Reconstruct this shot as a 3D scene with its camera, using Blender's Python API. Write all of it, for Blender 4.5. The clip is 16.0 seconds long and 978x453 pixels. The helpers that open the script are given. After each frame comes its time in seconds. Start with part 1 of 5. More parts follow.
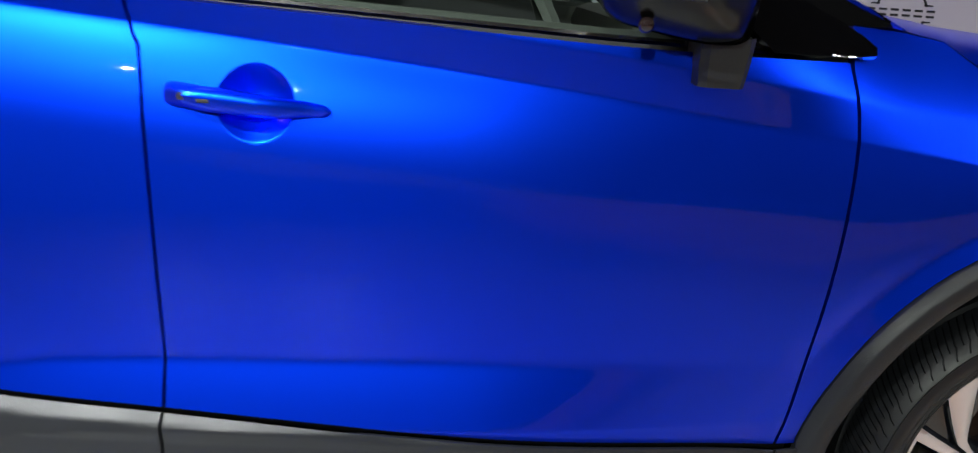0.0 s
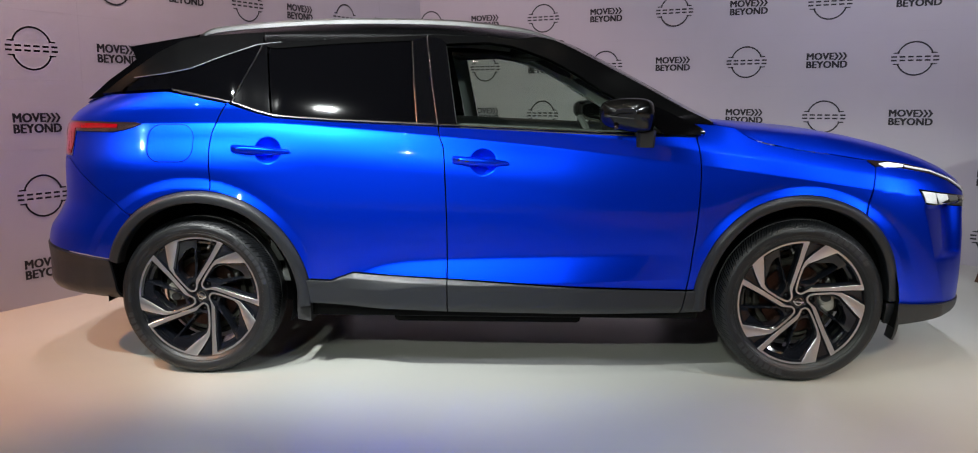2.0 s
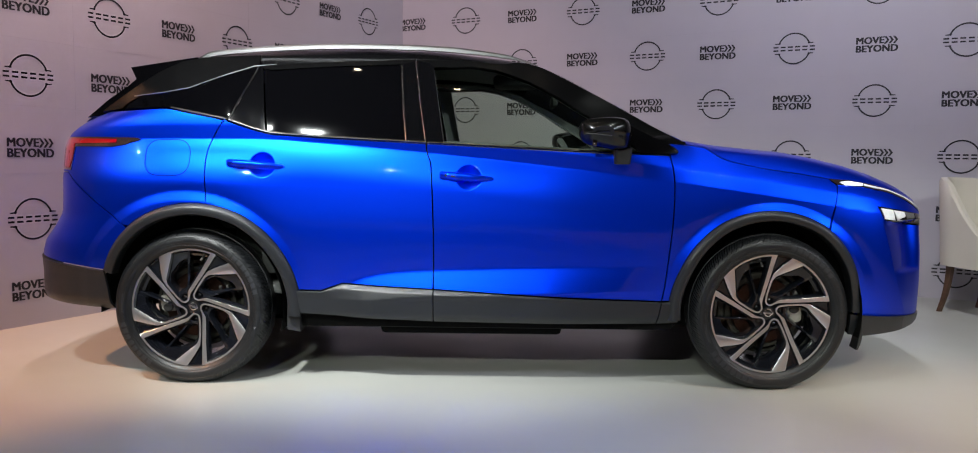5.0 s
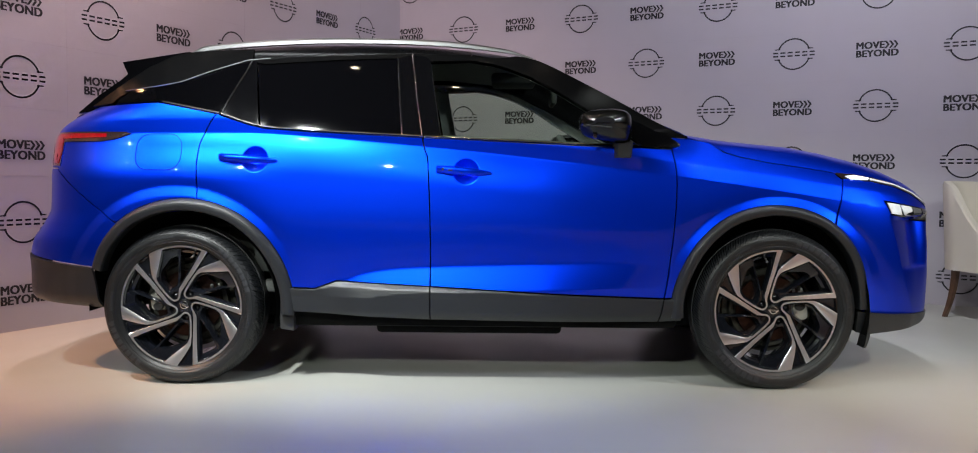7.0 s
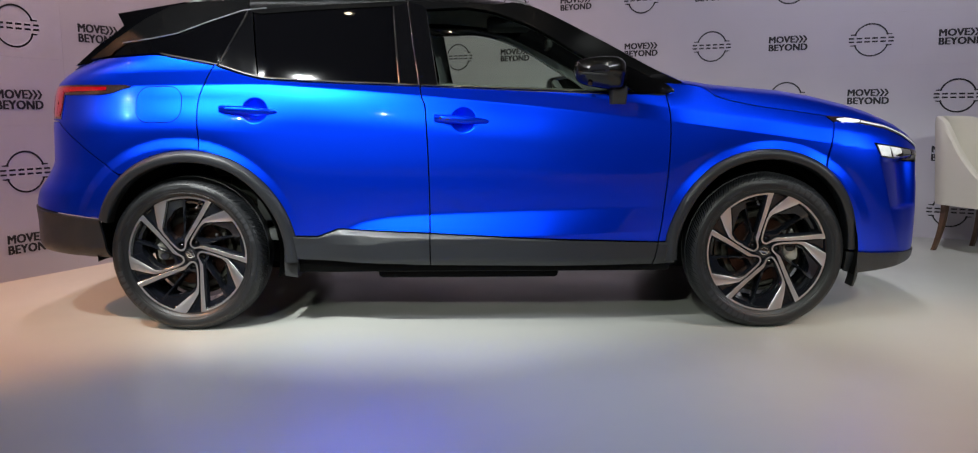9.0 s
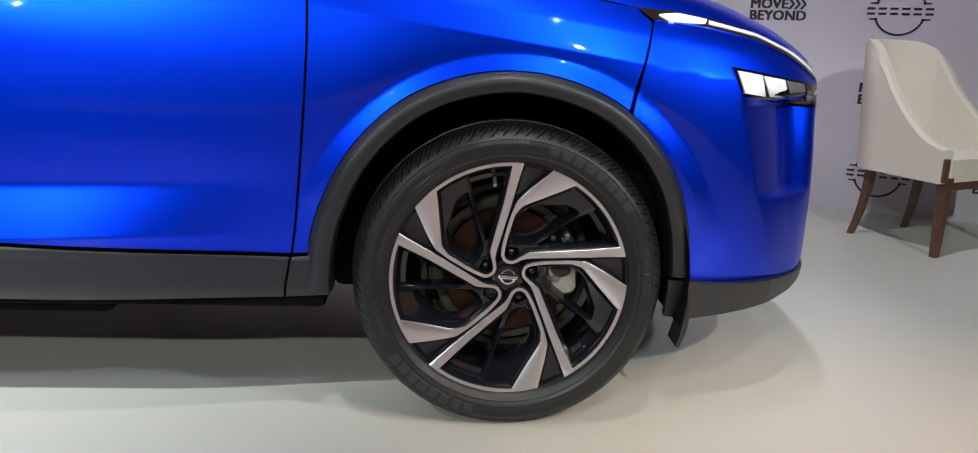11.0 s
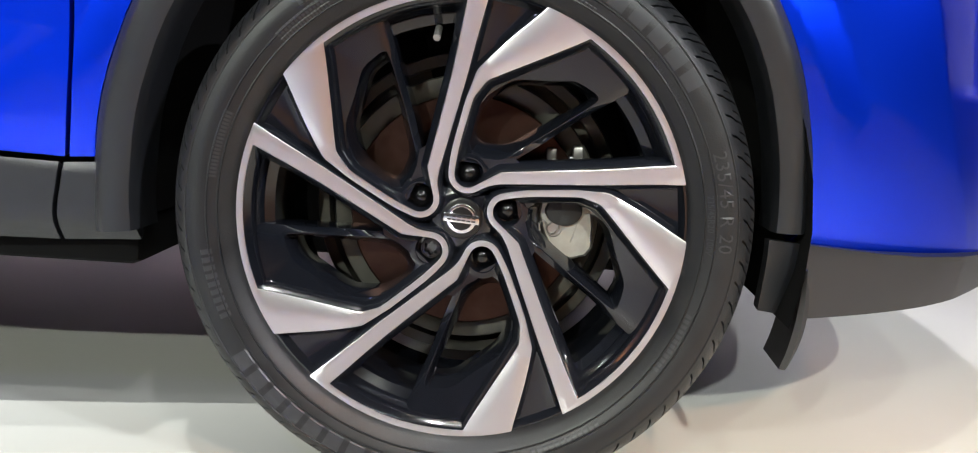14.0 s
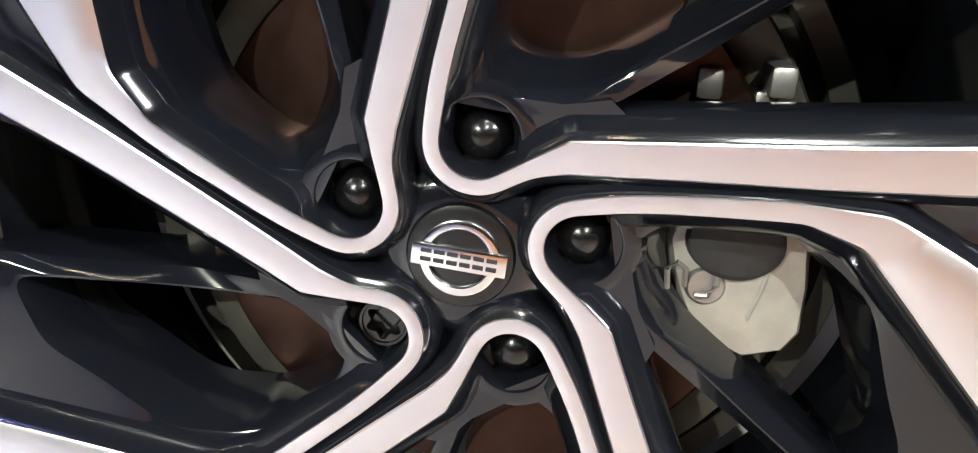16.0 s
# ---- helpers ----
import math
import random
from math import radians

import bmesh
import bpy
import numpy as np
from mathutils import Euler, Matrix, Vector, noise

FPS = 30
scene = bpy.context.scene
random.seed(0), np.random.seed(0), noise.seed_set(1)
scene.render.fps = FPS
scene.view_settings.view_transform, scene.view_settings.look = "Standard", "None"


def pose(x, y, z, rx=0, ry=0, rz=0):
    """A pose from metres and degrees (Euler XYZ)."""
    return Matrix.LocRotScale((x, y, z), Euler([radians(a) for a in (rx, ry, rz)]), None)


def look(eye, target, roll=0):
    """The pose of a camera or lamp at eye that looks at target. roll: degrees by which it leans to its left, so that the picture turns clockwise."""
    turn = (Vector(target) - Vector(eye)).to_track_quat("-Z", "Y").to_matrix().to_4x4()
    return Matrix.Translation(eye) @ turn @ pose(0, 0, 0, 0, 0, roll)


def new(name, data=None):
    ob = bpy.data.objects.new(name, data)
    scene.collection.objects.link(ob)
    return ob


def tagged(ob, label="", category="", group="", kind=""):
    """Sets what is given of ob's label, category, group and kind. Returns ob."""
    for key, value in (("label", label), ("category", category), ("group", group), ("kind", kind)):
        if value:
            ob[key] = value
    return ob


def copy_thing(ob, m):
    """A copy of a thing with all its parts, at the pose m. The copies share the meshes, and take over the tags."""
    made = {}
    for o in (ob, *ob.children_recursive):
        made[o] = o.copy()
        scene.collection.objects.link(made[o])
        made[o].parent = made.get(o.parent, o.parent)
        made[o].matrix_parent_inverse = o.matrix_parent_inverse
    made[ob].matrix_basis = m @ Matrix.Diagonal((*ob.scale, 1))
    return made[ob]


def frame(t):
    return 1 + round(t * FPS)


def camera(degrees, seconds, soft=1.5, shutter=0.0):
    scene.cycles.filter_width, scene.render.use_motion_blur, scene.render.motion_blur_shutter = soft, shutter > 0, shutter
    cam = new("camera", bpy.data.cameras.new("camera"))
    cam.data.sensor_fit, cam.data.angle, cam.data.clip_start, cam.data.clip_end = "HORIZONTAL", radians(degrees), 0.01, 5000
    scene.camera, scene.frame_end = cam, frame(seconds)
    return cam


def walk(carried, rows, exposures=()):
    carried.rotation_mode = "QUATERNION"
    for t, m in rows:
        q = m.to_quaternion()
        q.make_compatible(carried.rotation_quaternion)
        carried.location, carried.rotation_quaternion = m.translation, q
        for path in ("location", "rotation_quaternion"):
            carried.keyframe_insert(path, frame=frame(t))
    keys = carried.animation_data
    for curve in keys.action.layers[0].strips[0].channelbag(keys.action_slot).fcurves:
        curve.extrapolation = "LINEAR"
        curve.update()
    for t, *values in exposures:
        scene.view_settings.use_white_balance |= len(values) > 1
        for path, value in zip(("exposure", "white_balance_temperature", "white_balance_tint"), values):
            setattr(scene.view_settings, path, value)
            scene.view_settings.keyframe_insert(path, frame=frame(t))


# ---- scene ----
cam = camera(60.9, 16.0, soft=1.05, shutter=0.2)
PATH = [
    (0, (1.604, -1.237, 1.169), (1.662, 0.677, 0.59), 3.4),
    (0.3, (1.599, -1.591, 1.218), (1.526, 0.339, 0.698), 2.9),
    (0.5, (1.571, -1.859, 1.196), (1.448, 0.085, 0.741), 2.0),
    (0.6, (1.547, -2.009, 1.185), (1.412, -0.061, 0.754), 1.8),
    (1, (1.517, -2.567, 1.194), (1.372, -0.609, 0.81), 0.7),
    (1.5, (1.524, -3.156, 1.219), (1.393, -1.188, 0.884), 0.2),
    (2, (1.465, -3.555, 1.221), (1.377, -1.58, 0.924), 0.0),
    (2.5, (1.462, -3.694, 1.239), (1.402, -1.712, 0.975), -0.0),
    (3, (1.473, -3.603, 1.196), (1.429, -1.618, 0.953), -0.0),
    (3.5, (1.453, -3.632, 1.082), (1.412, -1.645, 0.862), 0.1),
    (4, (1.426, -3.791, 1.108), (1.39, -1.802, 0.905), 0.3),
    (6.5, (1.428, -3.66, 0.917), (1.405, -1.663, 0.81), 0.5),
    (7, (1.427, -3.667, 0.917), (1.403, -1.67, 0.811), 0.4),
    (7.5, (1.409, -3.755, 0.945), (1.383, -1.758, 0.839), 0.3),
    (8, (1.4, -3.79, 0.961), (1.365, -1.794, 0.839), 0.1),
    (8.5, (1.403, -3.758, 0.979), (1.368, -1.766, 0.803), -0.2),
    (9, (1.422, -3.742, 0.995), (1.406, -1.76, 0.724), -0.4),
    (9.5, (1.685, -3.361, 1.029), (1.742, -1.403, 0.629), 0.1),
    (9.6, (1.749, -3.262, 1.024), (1.835, -1.307, 0.611), 0.3),
    (10, (1.98, -2.872, 1.045), (2.094, -0.932, 0.571), 0.9),
    (10.1, (2.044, -2.751, 1.034), (2.164, -0.81, 0.568), 1.0),
    (10.2, (2.115, -2.633, 1.041), (2.252, -0.694, 0.569), 1.5),
    (12.3, (2.703, -1.07, 0.524), (2.686, 0.908, 0.23), 3.4),
    (12.5, (2.716, -1.059, 0.512), (2.669, 0.922, 0.241), 3.4),
    (13, (2.715, -1.049, 0.511), (2.659, 0.933, 0.246), 3.3),
    (13.5, (2.718, -1.035, 0.513), (2.663, 0.943, 0.222), 3.1),
    (14, (2.743, -0.953, 0.525), (2.66, 1.015, 0.176), 3.0),
    (14.5, (2.715, -0.712, 0.543), (2.636, 1.249, 0.156), 2.9),
    (15, (2.7, -0.441, 0.516), (2.585, 1.497, 0.036), 3.1),
    (15.5, (2.708, -0.303, 0.494), (2.57, 1.609, -0.077), 3.2),
    (16, (2.721, -0.289, 0.49), (2.494, 1.593, -0.148), 3.6),
]
walk(cam, [(t, look(eye, target, roll)) for t, eye, target, roll in PATH],
     [(0, 0.12, 6250, 10), (10.2, 0.1, 6250, 10), (12.3, 1.15, 6350, 13), (14, 1.25, 6350, 13), (14.5, 1.45, 6350, 13), (15, 1.5, 6350, 14), (16, 1.6, 6500, 13)])

# ---------------------------------------------------------------- light and exposure
world = bpy.data.worlds.new("world")
scene.world = world
world.use_nodes = True
world.node_tree.nodes["Background"].inputs[0].default_value = (0.55, 0.5, 0.6, 1)
world.node_tree.nodes["Background"].inputs[1].default_value = 0.032


def spot(name, eye, target, watts, colour, degrees=60, size=0.06, blend=0.6):
    """A spotlight at eye, aimed at target."""
    d = bpy.data.lights.new(name, "SPOT")
    d.energy, d.color, d.spot_size, d.spot_blend, d.shadow_soft_size = watts, colour, radians(degrees), blend, size
    o = new(name, d)
    o.matrix_world = look(eye, target)
    return o


# key lamps on the light bar, low floor lamps, then fills and washes: place, aim, watts, colour, cone, size
spot("spot_lamp", (0.05, -1.90, 3.0), (0.75, 0.10, 1.12), 730, (0.98, 1.0, 0.95), 54, 0.022, 1.0)
spot("spot_lamp", (-0.67, -1.75, 3.0), (-0.05, 0.15, 1.15), 340, (0.98, 1.0, 0.95), 52, 0.022, 1.0)
spot("spot_lamp", (-2.60, -5.90, 3.5), (0.60, 0.15, 0.10), 35, (0.95, 1.0, 0.86), 28, 0.03)
spot("spot_lamp", (-1.20, -6.00, 3.5), (1.10, 0.05, 0.0), 285, (0.95, 1.0, 0.86), 42, 0.03, 1.0)
spot("spot_lamp", (0.30, -5.90, 3.5), (2.00, 0.05, 0.0), 440, (0.95, 1.0, 0.86), 42, 0.03, 1.0)
# fill lamps with no known source, added to lift floor, wing, nose and quarter
spot("spot_lamp", (4.40, -4.90, 4.0), (4.00, 1.20, 0.0), 640, (0.95, 1.0, 0.88), 30, 0.03)
spot("spot_lamp", (3.50, -1.95, 3.0), (3.0, 0.15, 0.95), 55, (0.98, 1.0, 0.95), 36, 0.02)
spot("spot_lamp", (2.70, -1.05, 3.9), (2.55, -0.40, 0.0), 125, (0.97, 1.0, 0.93), 46, 0.03)
spot("spot_lamp", (6.30, -2.40, 2.9), (3.00, 0.15, 0.70), 280, (0.95, 0.97, 1.0), 42, 0.03)
spot("spot_lamp", (-3.20, -3.40, 3.9), (-0.35, 0.2, 0.95), 260, (0.97, 0.98, 0.95), 40, 0.03)
# coloured lamps for the orange and blue pools on the floor
spot("spot_lamp", (-2.6, -1.3, 3.6), (-1.5, 0.5, 0.0), 600, (1.0, 0.44, 0.19), 54, 0.05)
spot("spot_lamp", (5.40, -3.2, 3.6), (4.10, -1.45, 0.0), 430, (1.0, 0.47, 0.20), 46, 0.05)
spot("spot_lamp", (1.60, -3.6, 3.9), (1.40, -1.90, 0.0), 280, (0.34, 0.36, 1.0), 54, 0.05, 1.0)
# added washes: two brighten the backdrop walls, two colour the hall the wheels reflect
spot("spot_lamp", (3.00, 0.3, 4.0), (3.2, 3.5, 1.1), 265, (0.98, 0.93, 1.0), 112, 0.05)
spot("spot_lamp", (-0.4, 0.8, 4.0), (-0.9, 3.0, 1.1), 270, (1.0, 0.70, 0.67), 112, 0.05)
spot("spot_lamp", (4.6, -5.0, 3.9), (4.0, -4.4, 0.0), 800, (1.0, 0.44, 0.20), 64, 0.08)
spot("spot_lamp", (0.5, -5.0, 3.9), (0.8, -6.8, 0.2), 480, (0.72, 0.67, 1.0), 66, 0.08)

# ---------------------------------------------------------------- materials


def material(name, base, rough=0.5, metal=0.0, grain=0.0, grain_scale=40.0, bump=0.0, bump_scale=200.0,
             coat=0.0, coat_rough=0.03, rough_var=0.0, spec=0.5, second=None, stain_scale=3.0, stain=0.0):
    """Principled surface with grain and stains at two scales, roughness variation and fine relief."""
    m = bpy.data.materials.new(name)
    m.use_nodes = True
    nt = m.node_tree
    b = nt.nodes["Principled BSDF"]
    b.inputs["Base Color"].default_value = (*base, 1)
    b.inputs["Roughness"].default_value = rough
    b.inputs["Metallic"].default_value = metal
    b.inputs["Coat Weight"].default_value = coat
    b.inputs["Coat Roughness"].default_value = coat_rough
    b.inputs["Specular IOR Level"].default_value = spec
    co = nt.nodes.new("ShaderNodeTexCoord").outputs["Object"]

    def tex(scale, detail=4):
        n = nt.nodes.new("ShaderNodeTexNoise")
        n.inputs["Scale"].default_value, n.inputs["Detail"].default_value = scale, detail
        nt.links.new(co, n.inputs["Vector"])
        return n.outputs["Fac"]

    def blend(fac, low, high, a, c):
        r = nt.nodes.new("ShaderNodeMapRange")
        r.inputs[1].default_value, r.inputs[2].default_value = low, high
        r.inputs[3].default_value, r.inputs[4].default_value = a, c
        nt.links.new(fac, r.inputs[0])
        return r.outputs[0]

    col = None
    if grain or stain:
        mix = nt.nodes.new("ShaderNodeMix")
        mix.data_type = "RGBA"
        mix.inputs[6].default_value = (*base, 1)
        mix.inputs[7].default_value = (*(second or [c * 0.6 for c in base]), 1)
        f = blend(tex(grain_scale), 0.35, 0.7, 0, grain)
        if stain:
            add = nt.nodes.new("ShaderNodeMath")
            nt.links.new(f, add.inputs[0])
            nt.links.new(blend(tex(stain_scale, 6), 0.4, 0.75, 0, stain), add.inputs[1])
            f = add.outputs[0]
        nt.links.new(f, mix.inputs[0])
        nt.links.new(mix.outputs[2], b.inputs["Base Color"])
    if rough_var:
        nt.links.new(blend(tex(stain_scale * 2.3), 0.3, 0.7, rough - rough_var, rough + rough_var), b.inputs["Roughness"])
    if bump:
        n = nt.nodes.new("ShaderNodeBump")
        n.inputs["Strength"].default_value, n.inputs["Distance"].default_value = bump, 0.002
        nt.links.new(tex(bump_scale, 3), n.inputs["Height"])
        nt.links.new(n.outputs[0], b.inputs["Normal"])
    return m


def glass(name, tint, gloss=0.05):
    """A thin pane: clear to light, with a mirror sheen by Fresnel."""
    m = bpy.data.materials.new(name)
    m.use_nodes = True
    nt = m.node_tree
    nt.nodes.clear()
    out = nt.nodes.new("ShaderNodeOutputMaterial")
    mix = nt.nodes.new("ShaderNodeMixShader")
    tr = nt.nodes.new("ShaderNodeBsdfTransparent")
    gl = nt.nodes.new("ShaderNodeBsdfGlossy")
    fr = nt.nodes.new("ShaderNodeFresnel")
    tr.inputs[0].default_value = (*tint, 1)
    gl.inputs["Roughness"].default_value = 0.01
    fr.inputs[0].default_value = 1.45
    nt.links.new(fr.outputs[0], mix.inputs[0])
    nt.links.new(tr.outputs[0], mix.inputs[1])
    nt.links.new(gl.outputs[0], mix.inputs[2])
    nt.links.new(mix.outputs[0], out.inputs[0])
    return m


def glow(name, colour, strength):
    m = bpy.data.materials.new(name)
    m.use_nodes = True
    b = m.node_tree.nodes["Principled BSDF"]
    b.inputs["Base Color"].default_value = (*colour, 1)
    b.inputs["Emission Color"].default_value = (*colour, 1)
    b.inputs["Emission Strength"].default_value = strength
    return m


PAINT = material("blue_metallic_paint", (0.001, 0.038, 0.84), 0.365, 0.94, grain=0.25, grain_scale=900, second=(0.002, 0.052, 0.92),
                 coat=0.42, coat_rough=0.02)
CLAD = material("grey_black_cladding", (0.0125, 0.0137, 0.0165), 0.38, 0, grain=0.3, grain_scale=500, bump=0.25, bump_scale=900, rough_var=0.06)
BLACK = material("gloss_black_paint", (0.002, 0.002, 0.0025), 0.05, 0, coat=0.8, grain=0.2, grain_scale=300)
SATIN = material("satin_black_cap", (0.004, 0.004, 0.004), 0.16, 0, grain=0.5, grain_scale=350, bump=0.1, bump_scale=700)
MATT = material("black_plastic", (0.012, 0.012, 0.013), 0.6, 0, grain=0.3, grain_scale=200, bump=0.2)
DARK = material("underbody_black", (0.0035, 0.0035, 0.0038), 0.9, 0, spec=0.15, grain=0.3, grain_scale=60)
RUBBER = material("tyre_rubber", (0.0050, 0.0057, 0.0071), 0.45, 0, grain=0.35, grain_scale=120, bump=0.15, bump_scale=500, rough_var=0.08, stain=0.2, stain_scale=14)
CHROME = material("satin_chrome", (0.78, 0.78, 0.8), 0.14, 1.0, rough_var=0.04)
RAIL = material("brushed_aluminium_rail", (0.24, 0.24, 0.25), 0.38, 1.0, grain=0.2, grain_scale=200, rough_var=0.05)
MACHINED = material("machined_alloy", (0.68, 0.665, 0.69), 0.33, 1.0, grain=0.05, grain_scale=1600, rough_var=0.02, stain_scale=30)
ALLOY_BLACK = material("gloss_black_alloy", (0.0060, 0.0069, 0.0098), 0.10, 0, spec=0.1, coat=1.0, coat_rough=0.10, grain=0.3, grain_scale=400)
PANE = glass("clear_window_glass", (0.68, 0.80, 0.70))
PILLAR = material("pillar_black", (0.003, 0.003, 0.0033), 0.20, 0, spec=0.06, grain=0.3, grain_scale=300)
PRIVACY = material("privacy_glass", (0.0012, 0.0012, 0.0016), 0.03, 0, spec=0.4)
LENS_RED = material("red_lamp_lens", (0.24, 0.001, 0.006), 0.06, 0, coat=1.0, grain=0.5, grain_scale=70, second=(0.08, 0.0, 0.0))
LENS_DARK = material("smoked_lamp_lens", (0.02, 0.012, 0.012), 0.1, 0, coat=1.0)
LAMP_WHITE = glow("daytime_lamp_white", (0.9, 0.93, 1.0), 0.45)
LAMP_CLEAR = material("headlamp_reflector", (0.88, 0.89, 0.92), 0.25, 0.1, grain=0.35, grain_scale=60, second=(0.5, 0.5, 0.53), coat=1.0)
DISC = material("rusty_brake_disc", (0.052, 0.028, 0.021), 0.36, 0.9, grain=0.6, grain_scale=60, second=(0.03, 0.013, 0.009), stain=0.4, stain_scale=16)
CALIPER = material("cast_grey_caliper", (0.37, 0.355, 0.32), 0.5, 0.3, grain=0.5, grain_scale=60, bump=0.25, bump_scale=160)
STEEL = material("dull_steel", (0.35, 0.34, 0.33), 0.4, 0.8, grain=0.5, grain_scale=80)
SHUT = material("dark_shut_gap", (0.0, 0.001, 0.012), 0.8, 0, spec=0.05, grain=0.3, grain_scale=80)
HEADCLOTH = material("grey_roof_cloth", (0.45, 0.46, 0.44), 0.85, 0, grain=0.3, grain_scale=300)
TRIM = material("cabin_trim", (0.055, 0.058, 0.055), 0.7, 0, grain=0.4, grain_scale=150)
FLOOR = material("painted_floor", (0.445, 0.45, 0.41), 0.34, 0, grain=0.10, grain_scale=9, second=(0.39, 0.395, 0.36), stain=0.0, stain_scale=0.9, rough_var=0.05)
VINYL = material("printed_vinyl_wall", (0.5, 0.48, 0.53), 0.55, 0, grain=0.12, grain_scale=6, stain=0.15, stain_scale=0.8, second=(0.42, 0.4, 0.45), bump=0.05, bump_scale=4)
INK = material("black_print_ink", (0.012, 0.012, 0.016), 0.5, 0, grain=0.2, grain_scale=60)
CEIL = material("dark_ceiling", (0.014, 0.014, 0.015), 0.8, 0, grain=0.3, grain_scale=4)
BACKWALL = material("dark_hall_wall", (0.115, 0.107, 0.128), 0.7, 0, grain=0.3, grain_scale=2)
FABRIC = material("cream_upholstery", (0.62, 0.58, 0.5), 0.85, 0, grain=0.3, grain_scale=220, second=(0.5, 0.46, 0.39), bump=0.5, bump_scale=420, stain=0.15, stain_scale=5)
WOOD = material("dark_walnut", (0.10, 0.05, 0.028), 0.4, 0, grain=0.7, grain_scale=34, second=(0.04, 0.02, 0.012), bump=0.1)

# ---------------------------------------------------------------- mesh helpers


def link(name, me, mat, parent=None, label=""):
    ob = new(name, me)
    if mat:
        me.materials.append(mat)
    ob.parent = parent
    if label:
        tagged(ob, label)
    return ob


def part(name, bm, mat, parent=None, label="", smooth=True):
    me = bpy.data.meshes.new(name)
    bmesh.ops.recalc_face_normals(bm, faces=bm.faces)
    bm.to_mesh(me)
    bm.free()
    for p in me.polygons:
        p.use_smooth = smooth
    if smooth:
        me.set_sharp_from_angle(angle=radians(35))
    return link(name, me, mat, parent, label)


def box(bm, x0, y0, z0, x1, y1, z1, bevel=0.0):
    r = bmesh.ops.create_cube(bm, size=1.0, matrix=Matrix.Translation(((x0 + x1) / 2, (y0 + y1) / 2, (z0 + z1) / 2)) @ Matrix.Diagonal((x1 - x0, y1 - y0, z1 - z0, 1)))
    if bevel:
        es = list({e for v in r["verts"] for e in v.link_edges})
        bmesh.ops.bevel(bm, geom=es, offset=bevel, segments=2, affect="EDGES", profile=0.5)
    return r


def tube(bm, pts, radius, n=8, cap=True):
    """A round bar along points; radius may be a function of 0..1."""
    rad = radius if callable(radius) else (lambda s: radius)
    rings = []
    pts = [Vector(p) for p in pts]
    for i, p in enumerate(pts):
        d = (pts[min(i + 1, len(pts) - 1)] - pts[max(i - 1, 0)]).normalized()
        a = d.cross(Vector((0, 0, 1)) if abs(d.z) < 0.9 else Vector((1, 0, 0))).normalized()
        b = d.cross(a)
        r = rad(i / (len(pts) - 1))
        rings.append([bm.verts.new(p + r * (a * math.cos(2 * math.pi * k / n) + b * math.sin(2 * math.pi * k / n))) for k in range(n)])
    for p, q in zip(rings, rings[1:]):
        for k in range(n):
            bm.faces.new((p[k], p[(k + 1) % n], q[(k + 1) % n], q[k]))
    if cap:
        bm.faces.new(rings[0])
        bm.faces.new(rings[-1])
    return rings


def grid(bm, rows, closed=False):
    """Quads through rows of points."""
    vs = [[bm.verts.new(p) for p in r] for r in rows]
    for a, b in zip(vs, vs[1:]):
        n = len(a)
        for k in range(n if closed else n - 1):
            bm.faces.new((a[k], a[(k + 1) % n], b[(k + 1) % n], b[k]))
    return vs


def prism(bm, outline, place, depth):
    """A flat outline (a, b) carried by place(a, b, d) and thickened by depth."""
    top = [bm.verts.new(place(a, b, 0)) for a, b in outline]
    low = [bm.verts.new(place(a, b, depth)) for a, b in outline]
    bm.faces.new(top)
    bm.faces.new(low[::-1])
    n = len(top)
    for k in range(n):
        bm.faces.new((top[k], low[k], low[(k + 1) % n], top[(k + 1) % n]))


def curve(pts, n=6):
    """A smooth line through points (Catmull-Rom)."""
    out = []
    for i in range(len(pts) - 1):
        p0, p1, p2, p3 = (np.array(pts[j], float) for j in (max(i - 1, 0), i, i + 1, min(i + 2, len(pts) - 1)))
        for k in range(n):
            s = k / n
            out.append(tuple(0.5 * (2 * p1 + (p2 - p0) * s + (2 * p0 - 5 * p1 + 4 * p2 - p3) * s * s + (3 * p1 - p0 - 3 * p2 + p3) * s ** 3)))
    return out + [tuple(pts[-1])]


# ---------------------------------------------------------------- the room
CORNER = Vector((0.393, 4.988, 0))
E1, E2 = Vector((0.8914, -0.4531, 0)), Vector((-0.4531, -0.8914, 0))
HIGH = 4.3


def room(a, b, z):
    return CORNER + E1 * a + E2 * b + Vector((0, 0, z))


def slab(name, a0, b0, a1, b1, z0, z1, mat, label, category):
    bm = bmesh.new()
    pts = [room(a, b, z) for z in (z0, z1) for a, b in ((a0, b0), (a1, b0), (a1, b1), (a0, b1))]
    v = [bm.verts.new(p) for p in pts]
    for f in ((0, 1, 2, 3), (4, 5, 6, 7), (0, 1, 5, 4), (1, 2, 6, 5), (2, 3, 7, 6), (3, 0, 4, 7)):
        bm.faces.new([v[i] for i in f])
    return tagged(part(name, bm, mat, None, label, smooth=False), label, category, kind="structure")


